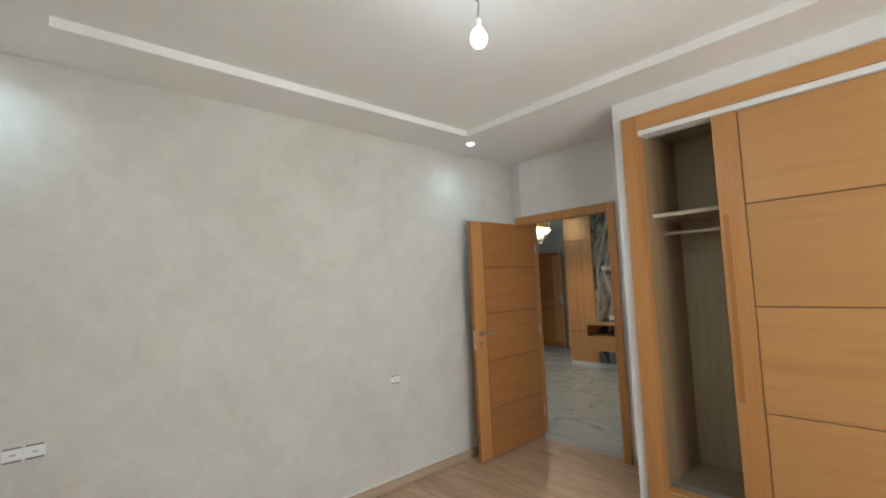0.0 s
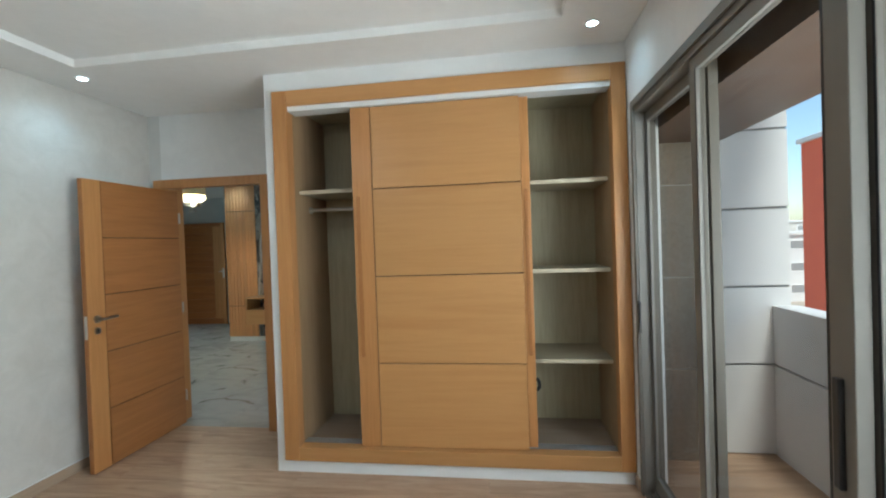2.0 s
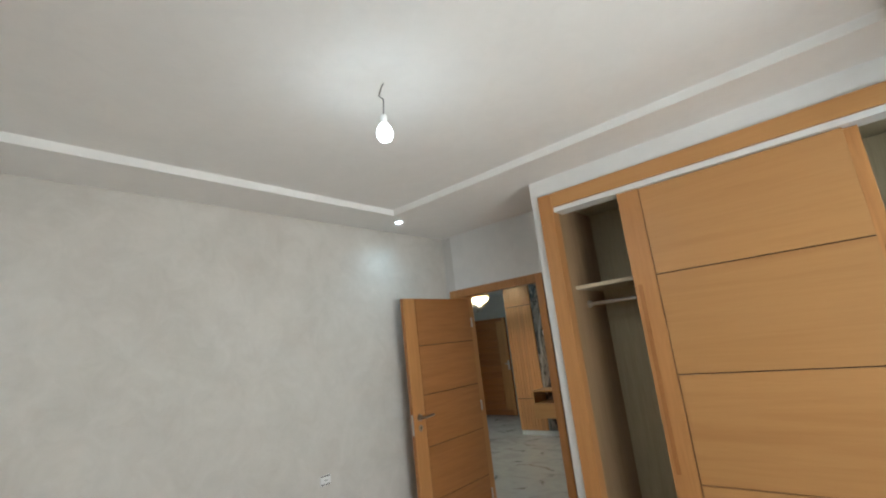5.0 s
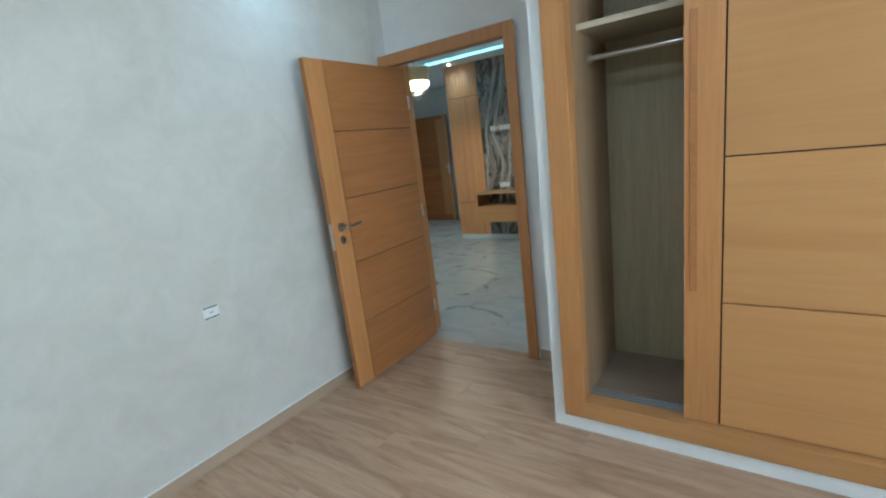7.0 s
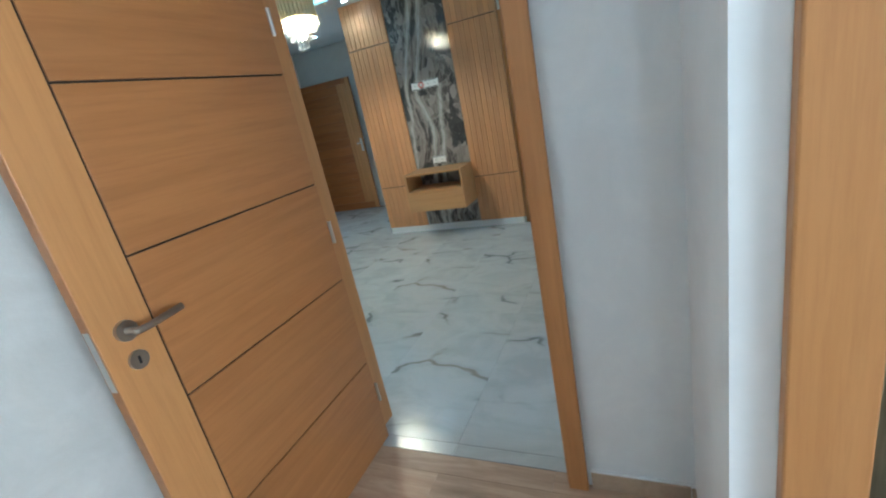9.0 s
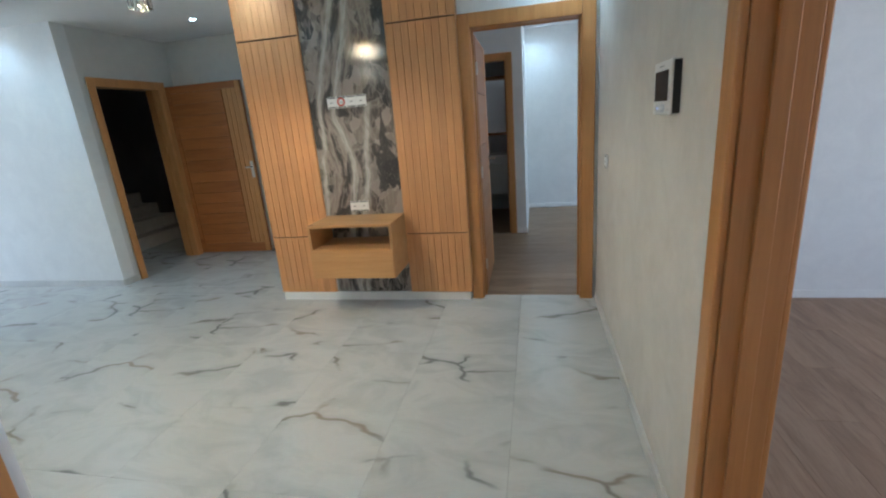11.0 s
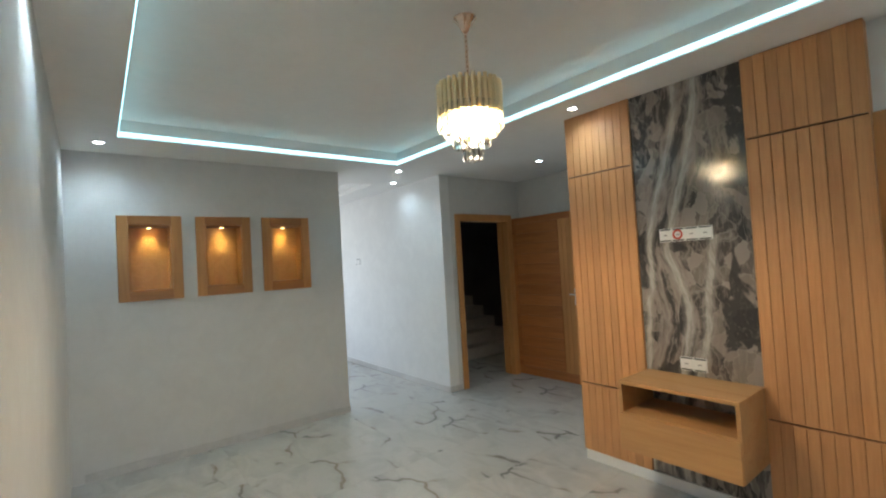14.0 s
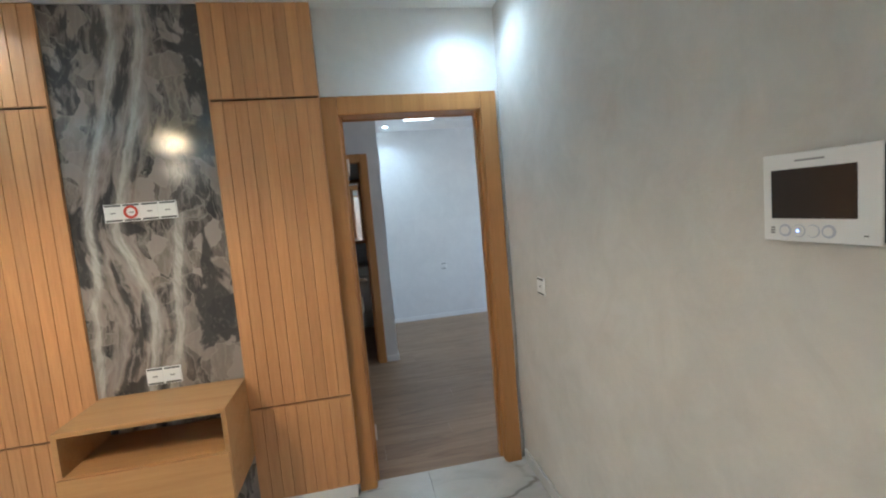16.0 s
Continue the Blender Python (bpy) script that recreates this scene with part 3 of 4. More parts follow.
def panel_door(name, label, m, w=0.795, h=2.03, t=0.04, lever_on=True):
    """A leaf in its own yz plane: the hinge at y 0, the free edge at y -w, its face to +x."""
    d = thing(name, label, "door", "", m)
    part("core", boxes((-t, -0.006, -w, 0, 0.008, h), bevel=0.002), OAK_SIDE, d)
    part("groove_backing", boxes((-0.006, -0.0052, -w + 0.004, -0.004, 0.012, h - 0.004)), GROOVE, d)
    st = 0.135
    part("stile", boxes((-0.006, 0.0, -w, -w + st, 0.008, h), bevel=0.0015), OAK, d)
    g = 0.006
    step = (h - 0.008) / 5
    for i in range(5):
        part("panel", boxes((-0.006, 0.0, -w + st + g, 0, 0.008 + i * step + (g / 2 if i else 0), 0.008 + (i + 1) * step - (g / 2 if i < 4 else 0)), bevel=0.001), OAK_SIDE, d)
    for z in (0.25, 1.02, 1.80):
        part("hinge", rod(bmesh.new(), (0.004, 0.006, z - 0.045), (0.004, 0.006, z + 0.045), 0.007, seg=12), STEEL, d, "steel hinge", True)
    part("latch_plate", boxes((-0.031, -0.009, -w - 0.002, -w + 0.001, 0.93, 1.09)), STEEL, d, "steel latch plate")
    if lever_on:
        lever(d, -w + 0.065, 1.06, 1, 1)
    return d


panel_door("bedroom_door", "open honey oak door with horizontal grooves and steel lever", pose(-2.732, 3.545, 0, 0, 0, 0.6), 0.897)
panel_door("room_three_door", "open oak door with horizontal grooves in the doorway", pose(-2.668, 7.03, 0, 0, 0, 181) @ Matrix.Diagonal((-1, 1, 1, 1)))

# entrance door: boards across and a stile of upright boards
ed = thing("entrance_door", "open stained wood entrance door with horizontal boards", "door", "", pose(-6.60, 8.376, 0, 0, 0, 1.5))
W3 = 1.0
part("core", boxes((0, W3, 0.012, 0.045, 0.01, 2.08), bevel=0.002), PINE, ed)
part("hinge_stile", boxes((0, 0.075, 0, 0.012, 0.01, 2.08), bevel=0.002), PINE, ed)
part("lock_stile", boxes((W3 - 0.06, W3, 0, 0.012, 0.01, 2.08), bevel=0.002), OAK, ed)
for i in range(3):
    part("upright_board", boxes((W3 - 0.24 + i * 0.06, W3 - 0.183 + i * 0.06, 0.003, 0.012, 0.12, 2.0), bevel=0.002), OAK, ed)
part("top_rail", boxes((0.075, W3 - 0.06, 0, 0.012, 2.0, 2.08), bevel=0.002), PINE, ed)
part("bottom_rail", boxes((0.075, W3 - 0.06, 0, 0.012, 0.01, 0.12), bevel=0.002), PINE, ed)
for i in range(14):
    z = 0.12 + i * 0.1343
    part("board", boxes((0.078, W3 - 0.243, 0.001, 0.012, z + 0.003, z + 0.1313), bevel=0.004), PINE, ed)
part("handle", boxes((W3 - 0.05, W3 - 0.012, -0.006, 0, 0.95, 1.15), bevel=0.002), STEEL, ed, "steel lock plate")
part("lever", tube([(W3 - 0.03, -0.006, 1.08), (W3 - 0.03, -0.045, 1.08), (W3 - 0.09, -0.045, 1.08)], 0.009), STEEL, ed, "steel lever", True)

# strike plates on the doorway jambs
for nm, r in (("bedroom", (DX1 - 0.0195, DX1 - 0.018, 3.452, 3.472, 0.95, 1.13)), ("second_bedroom", (-1.748, -1.728, R2B - 0.0195, R2B - 0.018, 0.95, 1.13))):
    sp_ = thing("strike_plate", "steel strike plate let into an oak door jamb", "strike plate")
    part("plate", boxes(r), STEEL, sp_)
    x0, x1, y0, y1 = r[:4]
    part("latch_hole", boxes((x0 - 0.0008, x1 - 0.0002, y0 + 0.006, y1 - 0.006, 1.03, 1.07) if nm == "bedroom" else (x0 + 0.006, x1 - 0.006, y0 - 0.0008, y1 - 0.0002, 1.03, 1.07)), BLACK, sp_)

# ---- skirting ----


def skirting(name, rects, material, label):
    return structure(name, boxes(*rects, bevel=0.002), material, label, "baseboard")


skirting("baseboard_bedroom", [(-2.91, -2.897, -0.59, 3.43, 0, 0.07), (-1.806, -1.489, 3.436, 3.449, 0, 0.07), (-1.488, -1.475, 2.81, 3.435, 0, 0.07), (0.827, 0.84, 2.735, 2.81, 0, 0.07), (0.827, 0.84, -0.59, WY0 - 0.01, 0, 0.07)], SKIRT_WOOD, "wood-look skirting board along the bedroom walls")
skirting("trim_bedroom_caulk", [(-2.91, -2.899, -0.59, 3.43, 0.0705, 0.078), (-1.806, -1.476, 3.438, 3.449, 0.0705, 0.078)], PAINT, "white sealant line above the skirting")
skirting("baseboard_living", [(-6.895, -6.883, 3.80, 6.03, 0, 0.07), (-1.812, -1.80, 4.585, 6.86, 0, 0.07), (-10.4, -6.60, 7.178, 7.19, 0, 0.07), (-6.60, -6.588, 7.19, 7.37, 0, 0.07), (-6.5, -4.48, 8.538, 8.549, 0, 0.07), (-7.10, -6.895, 6.03, 6.042, 0, 0.07)], SKIRT_STONE, "grey veined stone skirting of the living room")
skirting("baseboard_room_two", [(-1.64, 1.84, 6.888, 6.899, 0, 0.06)], PAINT, "white skirting of the second bedroom")
skirting("baseboard_room_three", [(-2.36, 1.39, 10.538, 10.549, 0, 0.06), (-2.475, -2.37, 8.988, 8.999, 0, 0.06), (-2.369, -2.357, 9.0, 10.53, 0, 0.06)], PAINT, "white skirting of the third bedroom")

# ---- wardrobe ----
wr = thing("wardrobe", "built-in honey oak sliding wardrobe, partly open with empty shelves", "wardrobe")
part("frame_stile", boxes((-1.412, -1.31, 2.782, 2.87, 0.085, 2.545), bevel=0.004), OAK, wr)
part("frame_stile", boxes((0.748, 0.834, 2.782, 2.87, 0.085, 2.545), bevel=0.004), OAK, wr)
part("frame_rail", boxes((-1.31, 0.748, 2.783, 2.87, 2.445, 2.545), bevel=0.004), OAK_ACROSS, wr)
part("frame_rail", boxes((-1.31, 0.748, 2.783, 2.87, 0.085, 0.175), bevel=0.004), OAK_ACROSS, wr)
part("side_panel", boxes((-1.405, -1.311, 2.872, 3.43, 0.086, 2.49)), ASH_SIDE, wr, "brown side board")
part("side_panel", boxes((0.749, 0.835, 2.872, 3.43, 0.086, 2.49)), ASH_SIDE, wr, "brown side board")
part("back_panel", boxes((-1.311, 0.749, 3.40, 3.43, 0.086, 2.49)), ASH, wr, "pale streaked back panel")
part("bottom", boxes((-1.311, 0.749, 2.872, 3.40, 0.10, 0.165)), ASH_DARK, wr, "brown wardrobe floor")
part("top_panel", boxes((-1.311, 0.749, 2.902, 3.40, 2.47, 2.49)), ASH, wr)
part("divider", boxes((-0.66, -0.635, 2.93, 3.40, 0.165, 2.47)), ASH, wr)
part("divider", boxes((0.12, 0.145, 2.93, 3.40, 0.165, 2.47)), ASH, wr)
# boards carry the shaded tone, front edges the paler one
part("edge_band", boxes((-1.311, -0.66, 2.937, 2.9398, 1.875, 1.90)), ASH_SHELF, part("shelf", boxes((-1.311, -0.66, 2.94, 3.40, 1.875, 1.90), bevel=0.001), ASH_SHELF_SHADED, wr), "pale shelf edge")
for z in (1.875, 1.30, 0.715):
    sh = part("shelf", boxes((0.145, 0.749, 2.94, 3.40, z - 0.012, z + 0.013), bevel=0.001), ASH_SHELF_SHADED, wr)
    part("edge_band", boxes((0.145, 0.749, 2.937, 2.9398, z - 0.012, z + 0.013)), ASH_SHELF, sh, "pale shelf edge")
part("clothes_rail", rod(bmesh.new(), (-1.311, 3.10, 1.775), (-0.66, 3.10, 1.775), 0.0125), STEEL, wr, "chrome clothes rail", True)
part("rail_bracket", rod(bmesh.new(), (-1.3105, 3.10, 1.775), (-1.296, 3.10, 1.775), 0.024), STEEL, wr, smooth=True)
part("top_track", boxes((-1.31, 0.748, 2.80, 2.92, 2.412, 2.444)), PLASTIC, wr, "white aluminium top track")
part("bottom_track", boxes((-1.31, 0.748, 2.872, 2.93, 0.1655, 0.172), (-1.31, 0.748, 2.874, 2.879, 0.172, 0.182), (-1.31, 0.748, 2.898, 2.903, 0.172, 0.182), (-1.31, 0.748, 2.922, 2.927, 0.172, 0.182)), TRACK, wr, "twin aluminium bottom track")
fd = part("sliding_door", boxes((-0.885, 0.205, 2.845, 2.866, 0.176, 2.412)), GROOVE, wr)
part("stile", boxes((-0.888, -0.758, 2.826, 2.845, 0.178, 2.411), bevel=0.002), OAK, fd)
zs = [0.178, 0.727, 1.300, 1.873, 2.411]
for a, b in zip(zs, zs[1:]):
    part("panel", boxes((-0.752, 0.205, 2.828, 2.845, a + 0.003, b - 0.003), bevel=0.001), OAK_ACROSS, fd)
part("grip", boxes((-0.868, -0.842, 2.822, 2.8258, 0.77, 1.83), bevel=0.0015), OAK_SIDE, fd, "long recessed grip")
rd = part("sliding_door", boxes((-0.86, 0.262, 2.880, 2.90, 0.183, 2.411)), OAK, wr)
part("stile", boxes((0.207, 0.262, 2.868, 2.8798, 0.184, 2.41), bevel=0.002), OAK, rd)
part("grip", boxes((0.222, 0.246, 2.864, 2.8678, 0.77, 1.83), bevel=0.0015), OAK_SIDE, rd, "long recessed grip")

# a carton left on the wardrobe floor
bx = thing("cardboard_box", "open brown cardboard box on the wardrobe floor", "box")
X0, X1, Y0, Y1, ZT = -0.82, -0.665, 2.99, 3.33, 0.44
part("carton", boxes((X0, X1, Y0, Y0 + 0.005, 0.166, ZT), (X0, X1, Y1 - 0.005, Y1, 0.166, ZT), (X0, X0 + 0.005, Y0 + 0.005, Y1 - 0.005, 0.166, ZT), (X1 - 0.005, X1, Y0 + 0.005, Y1 - 0.005, 0.166, ZT), (X0 + 0.005, X1 - 0.005, Y0 + 0.005, Y1 - 0.005, 0.166, 0.171)), CARD, bx)
fl = part("flap", boxes((-0.07, 0.0, -0.165, 0.165, -0.002, 0.002)), CARD, bx)
fl.matrix_local = pose(X0 + 0.003, (Y0 + Y1) / 2, ZT + 0.002, 0, 48, 0)
fl = part("flap", boxes((-0.075, 0.075, 0, 0.09, -0.002, 0.002)), CARD, bx)
fl.matrix_local = pose((X0 + X1) / 2, Y1 - 0.003, ZT + 0.002, 62, 0, 0)
bg = thing("black_strap", "short black strap hanging inside the wardrobe", "strap")
part("strap", tube([(0.268, 2.955, 0.60), (0.285, 2.955, 0.575), (0.288, 2.955, 0.545), (0.272, 2.955, 0.52)], 0.011), BLACK, bg, smooth=True)
part("strap_end", tube([(0.262, 2.955, 0.60), (0.262, 2.955, 0.50)], 0.006), BLACK, bg, smooth=True)

# ---- balcony door ----
wd = thing("balcony_door", "bronze aluminium sliding glass door to the balcony", "glass door")
tagged(wd, kind="structure")
FX0, FX1 = 0.85, 0.965
part("frame", boxes((FX0, FX1, WY1 - 0.035, WY1 - 0.002, 0.002, WZ - 0.002), bevel=0.003), ALU, wd)
part("frame", boxes((FX0, FX1, WY0 + 0.002, WY0 + 0.06, 0.002, WZ - 0.002), bevel=0.003), ALU, wd)
part("frame_head", boxes((FX0, FX1, WY0 + 0.06, WY1 - 0.035, WZ - 0.06, WZ - 0.002), bevel=0.003), ALU, wd)
part("track", boxes((FX0, FX1, WY0 + 0.06, WY1 - 0.035, 0.002, 0.022), (0.872, 0.876, WY0 + 0.06, WY1 - 0.035, 0.022, 0.036), (0.90, 0.904, WY0 + 0.06, WY1 - 0.035, 0.022, 0.036), (0.928, 0.932, WY0 + 0.06, WY1 - 0.035, 0.022, 0.036)), ALU, wd)
part("frame_lip", boxes((FX0 - 0.012, FX0 - 0.001, WY1 - 0.03, WY1 + 0.012, 0.0, WZ + 0.012), (FX0 - 0.012, FX0 - 0.001, WY0 - 0.012, WY1 - 0.03, WZ - 0.03, WZ + 0.012), bevel=0.002), ALU, wd)


def sash(y0, y1, x0, x1, wide_l, wide_r):
    s = part("sash", boxes((x0, x1, y1 - wide_l, y1, 0.038, WZ - 0.062), (x0, x1, y0, y0 + wide_r, 0.038, WZ - 0.062), (x0, x1, y0 + wide_r, y1 - wide_l, 0.038, 0.125), (x0, x1, y0 + wide_r, y1 - wide_l, WZ - 0.115, WZ - 0.062), bevel=0.003), ALU, wd)
    xm = (x0 + x1) / 2
    p = part("pane", boxes((xm - 0.004, xm + 0.004, y0 + wide_r, y1 - wide_l, 0.125, WZ - 0.115)), GLASS, s, "slightly tinted glass pane")
    p.visible_shadow = False
    xg = x0 - 0.001
    part("gasket", boxes((xg, x0, y1 - wide_l, y1 - wide_l + 0.008, 0.125, WZ - 0.115), (xg, x0, y0 + wide_r - 0.008, y0 + wide_r, 0.125, WZ - 0.115)), BLACK, s)
    return s


s1 = sash(1.885, WY1 - 0.037, 0.908, 0.946, 0.022, 0.095)
s2 = sash(1.095, 1.945, 0.860, 0.898, 0.062, 0.085)
# unseen third sash, added to fill the widened part of the opening
sash(WY0 + 0.062, 1.16, 0.908, 0.946, 0.075, 0.045)
part("pull_handle", boxes((0.846, 0.860, 1.125, 1.15, 0.90, 1.16), bevel=0.004), BLACK, s2, "black plastic pull handle")
part("pull_handle", boxes((0.842, 0.852, WY1 - 0.05, WY1 - 0.035, 0.95, 1.13), bevel=0.002), BLACK, wd, "black lock strip")

# ---- balcony and outside ----
structure("balcony_floor", boxes((0.99, 2.02, -0.72, 3.45, -0.12, -0.012)), LAMINATE, "brown wood-look balcony floor", "floor")
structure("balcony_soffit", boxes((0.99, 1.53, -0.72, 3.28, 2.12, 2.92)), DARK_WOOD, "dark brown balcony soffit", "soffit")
pier = structure("wall_balcony_pier", boxes((0.994, 1.354, 3.166, 3.28, -0.012, 2.119)), CONCRETE, "rough speckled stone pier on the balcony", "wall")
for a, b in zip((-0.011, 0.605, 1.22, 1.835), (0.605, 1.22, 1.835, 2.119)):
    part("block", boxes((0.992, 1.36, 3.158, 3.279, a + 0.003, b - 0.003), bevel=0.002), SPECKLE, pier)
bw = structure("wall_balcony", boxes((0.992, 1.98, 3.30, 3.449, -0.012, 3.4)), GREY_PLASTIC, "white panelled outer wall with dark joints", "wall")
zz = [-0.01, 0.605, 1.135, 1.665, 2.195, 2.76, 3.38]
for a, b in zip(zz, zz[1:]):
    part("panel", boxes((1.36 if b < 2.2 else 1.53, 1.982, 3.28, 3.2995, a + 0.008, b - 0.008), bevel=0.002), FACADE, bw)
pw = structure("balcony_parapet", boxes((1.888, 2.02, -0.72, 3.2798, -0.012, 0.985)), GREY_PLASTIC, "low white balcony parapet with a dark joint", "parapet")
part("panel", boxes((1.87, 1.8878, -0.72, 3.2798, -0.011, 0.598)), FACADE, pw)
part("panel", boxes((1.87, 1.8878, -0.72, 3.2798, 0.614, 0.984)), FACADE, pw)
part("coping", boxes((1.865, 2.03, -0.72, 3.2798, 0.9852, 1.005), bevel=0.004), FACADE, pw)
structure("wall_balcony_south", boxes((0.992, 2.02, -0.86, -0.722, -0.012, 2.9)), FACADE, "white outer wall closing the balcony", "wall")

GZ = -3.4
structure("ground", boxes((-400, 400, -400, 400, GZ - 0.2, GZ)), plaster("dry_ground", (0.42, 0.36, 0.29), (0.34, 0.29, 0.23), 0.4, 4, 0.95), "dry bare ground of the neighbourhood", "ground")


def house(name, label, x0, x1, y0, y1, z1, material, nx, floors, face="x"):
    h = thing(name, label, "building")
    part("wall", boxes((x0, x1, y0, y1, GZ, z1)), material, h)
    part("roof", boxes((x0 - 0.15, x1 + 0.15, y0 - 0.15, y1 + 0.15, z1, z1 + 0.22), bevel=0.02), FACADE, h)
    fh = (z1 - GZ) / floors
    for f in range(floors):
        for i in range(nx):
            z = GZ + f * fh + fh * 0.35
            c = x0 + (i + 0.5) * (x1 - x0) / nx
            w = part("window", boxes((c - 0.55, c + 0.55, y0 - 0.03, y0 + 0.02, z, z + fh * 0.45)), PAINT, h)
            part("pane", boxes((c - 0.47, c + 0.47, y0 - 0.034, y0 - 0.0305, z + 0.08, z + fh * 0.45 - 0.08)), GREY_PLASTIC, w)
    return h


house("red_house", "tall plain coral red rendered house", 14.4, 25.0, 13.5, 24.0, 5.7, RED_WALL, 2, 3)
house("white_house", "distant white house with small windows", 14.0, 26.0, 34.0, 46.0, 1.2, FACADE, 5, 3)
house("far_house", "distant cream house with small windows", 24.0, 38.0, 52.0, 62.0, 2.4, PLASTER_WARM, 5, 4)

# ---- lamps that the place has ----


def recessed_spot(x, y, z, power=9, color=COOL, aim=None):
    s = thing("recessed_spotlight", "small round recessed ceiling spotlight, lit cool white", "spotlight", "ceiling spotlights", pose(x, y, z))
    part("rim", lathe([(0.029, -0.006), (0.041, -0.006), (0.045, -0.001), (0.045, -0.0004), (0.029, -0.0004)], 24), PLASTIC, s, smooth=True)
    part("lens", lathe([(0.028, -0.0075), (0.028, -0.0062)], 20), SPOT_GLOW, s, "glowing lens")
    lamp("spot_light", "SPOT", look((x, y, z - 0.02), aim or (x, y, 0)), power, color, 0.03, cone=radians(150), blend=1.0)
    return s


for x, y in ((-2.62, 2.585), (0.60, 2.52), (-2.66, -0.30)):
    recessed_spot(x, y, BZ, 2.6 if x > 0 else 4.5)
for x, y in ((-6.55, 3.95), (-4.29, 3.94), (-4.28, 6.64), (-2.02, 6.645), (-6.59, 6.62), (-5.54, 7.77), (-7.24, 6.95)):
    recessed_spot(x, y, LZ, 6 if x > -2.1 else 2.6 if y > 6.7 else 4 if y > 6 else 6.5)
recessed_spot(-2.18, 10.2, LZ, 5)

# square light fitting on the third bedroom's ceiling
cf = thing("ceiling_light", "shallow square white ceiling light with a lit edge", "ceiling light")
part("body", boxes((-2.021, -1.635, 9.358, 9.744, LZ - 0.03, LZ - 0.0005), bevel=0.004), PLASTIC, cf)
part("diffuser", boxes((-2.001, -1.655, 9.378, 9.724, LZ - 0.034, LZ - 0.0301), bevel=0.001), PANEL_GLOW, cf, "glowing diffuser")

# bare bulb on a wire in the bedroom
bl = thing("bare_bulb", "lit bare bulb hanging on a short kinked wire", "light bulb", "", pose(-1.23, 1.205, 0))
part("wire", tube([(0.012, 0.008, 2.719), (0.004, 0.0, 2.70), (-0.012, -0.004, 2.665), (0.006, 0.004, 2.64), (0.0, 0.0, 2.565)], 0.0022, 8), BLACK, bl, smooth=True)
part("socket", lathe([(0.013, 2.53), (0.015, 2.535), (0.015, 2.565), (0.008, 2.572)], 20), PLASTIC, bl, smooth=True)
part("bulb", lathe([(0.006, 2.452), (0.022, 2.457), (0.032, 2.474), (0.034, 2.49), (0.029, 2.508), (0.018, 2.526), (0.013, 2.53)], 24), BULB_GLOW, bl, "glowing white bulb", True)
lamp("bulb_lamp", "SPOT", pose(-1.23, 1.205, 2.44), 5.5, (0.88, 0.95, 1.0), 0.035, cone=radians(172), blend=0.35)

lamp("bulb_glow_lamp", "POINT", pose(-1.23, 1.205, 2.435), 1.3, (0.88, 0.95, 1.0), 0.034)

# light strip round the living room's raised ceiling
ls = thing("led_strip", "cool white light strip along the raised ceiling edge", "light strip")
za, zb = LZ + 0.012, LZ + 0.04
for r in ((CX0 + 0.001, CX0 + 0.007, CY0 + 0.007, CY1 - 0.007), (CX1 - 0.007, CX1 - 0.001, CY0 + 0.007, CY1 - 0.007), (CX0 + 0.001, CX1 - 0.001, CY0 + 0.001, CY0 + 0.007), (CX0 + 0.001, CX1 - 0.001, CY1 - 0.007, CY1 - 0.001)):
    part("strip", boxes((*r, za, zb)), LED, ls)

# chandelier
ch = thing("chandelier", "gold chandelier with tiers of lit crystal rods on a chain", "chandelier", "", pose(-3.97, 5.37, 0))
part("canopy", lathe([(0.014, 2.665), (0.024, 2.680), (0.034, 2.702), (0.050, 2.724), (0.056, 2.730), (0.056, 2.7345)], 32), ROSE, ch, "rose gold ceiling canopy", True)
for i in range(11):
    z = 2.67 - i * 0.0245
    ring = bmesh.new()
    n = 12
    pts = [(0.007 * math.cos(2 * math.pi * k / n), 0, z - 0.0135 + 0.017 * math.sin(2 * math.pi * k / n)) for k in range(n + 1)]
    if i % 2:
        pts = [(0, p[0], p[2]) for p in pts]
    part("chain_link", tube(pts, 0.0032, 6), ROSE, ch)
part("top_plate", lathe([(0.10, 2.385), (0.135, 2.39), (0.135, 2.396), (0.012, 2.40), (0.012, 2.405)], 32), GOLD, ch, smooth=True)
part("body", lathe([(0.128, 2.245), (0.130, 2.25), (0.130, 2.385), (0.128, 2.39)], 32), GOLD, ch, "brass drum", True)
me_rod = to_mesh("gold_rod", rod(bmesh.new(), (0, 0, -0.08), (0, 0, 0.08), 0.0095, seg=8), GOLD, True)
me_long = to_mesh("crystal_rod", rod(bmesh.new(), (0, 0, -0.05), (0, 0, 0.05), 0.009, 0.006, seg=6), CRYSTAL)
for i in range(32):
    a = 2 * math.pi * i / 32
    o = new("gold_rod", me_rod)
    o.parent = ch
    o.location = (0.150 * math.cos(a), 0.150 * math.sin(a), 2.322 + (0.004 if i % 2 else 0.0))
for r, n, z in ((0.152, 32, 2.235), (0.125, 28, 2.205), (0.085, 20, 2.15), (0.04, 10, 2.085)):
    for i in range(n):
        a = 2 * math.pi * (i + 0.5) / n
        o = new("crystal_rod", me_long)
        o.parent = ch
        o.location = (r * math.cos(a), r * math.sin(a), z)
for r, z in ((0.118, 2.258), (0.08, 2.202), (0.036, 2.136)):
    part("tier_ring", lathe([(r - 0.01, z), (r + 0.012, z), (r + 0.012, z + 0.006), (r - 0.01, z + 0.006)], 28), GOLD, ch, smooth=True)
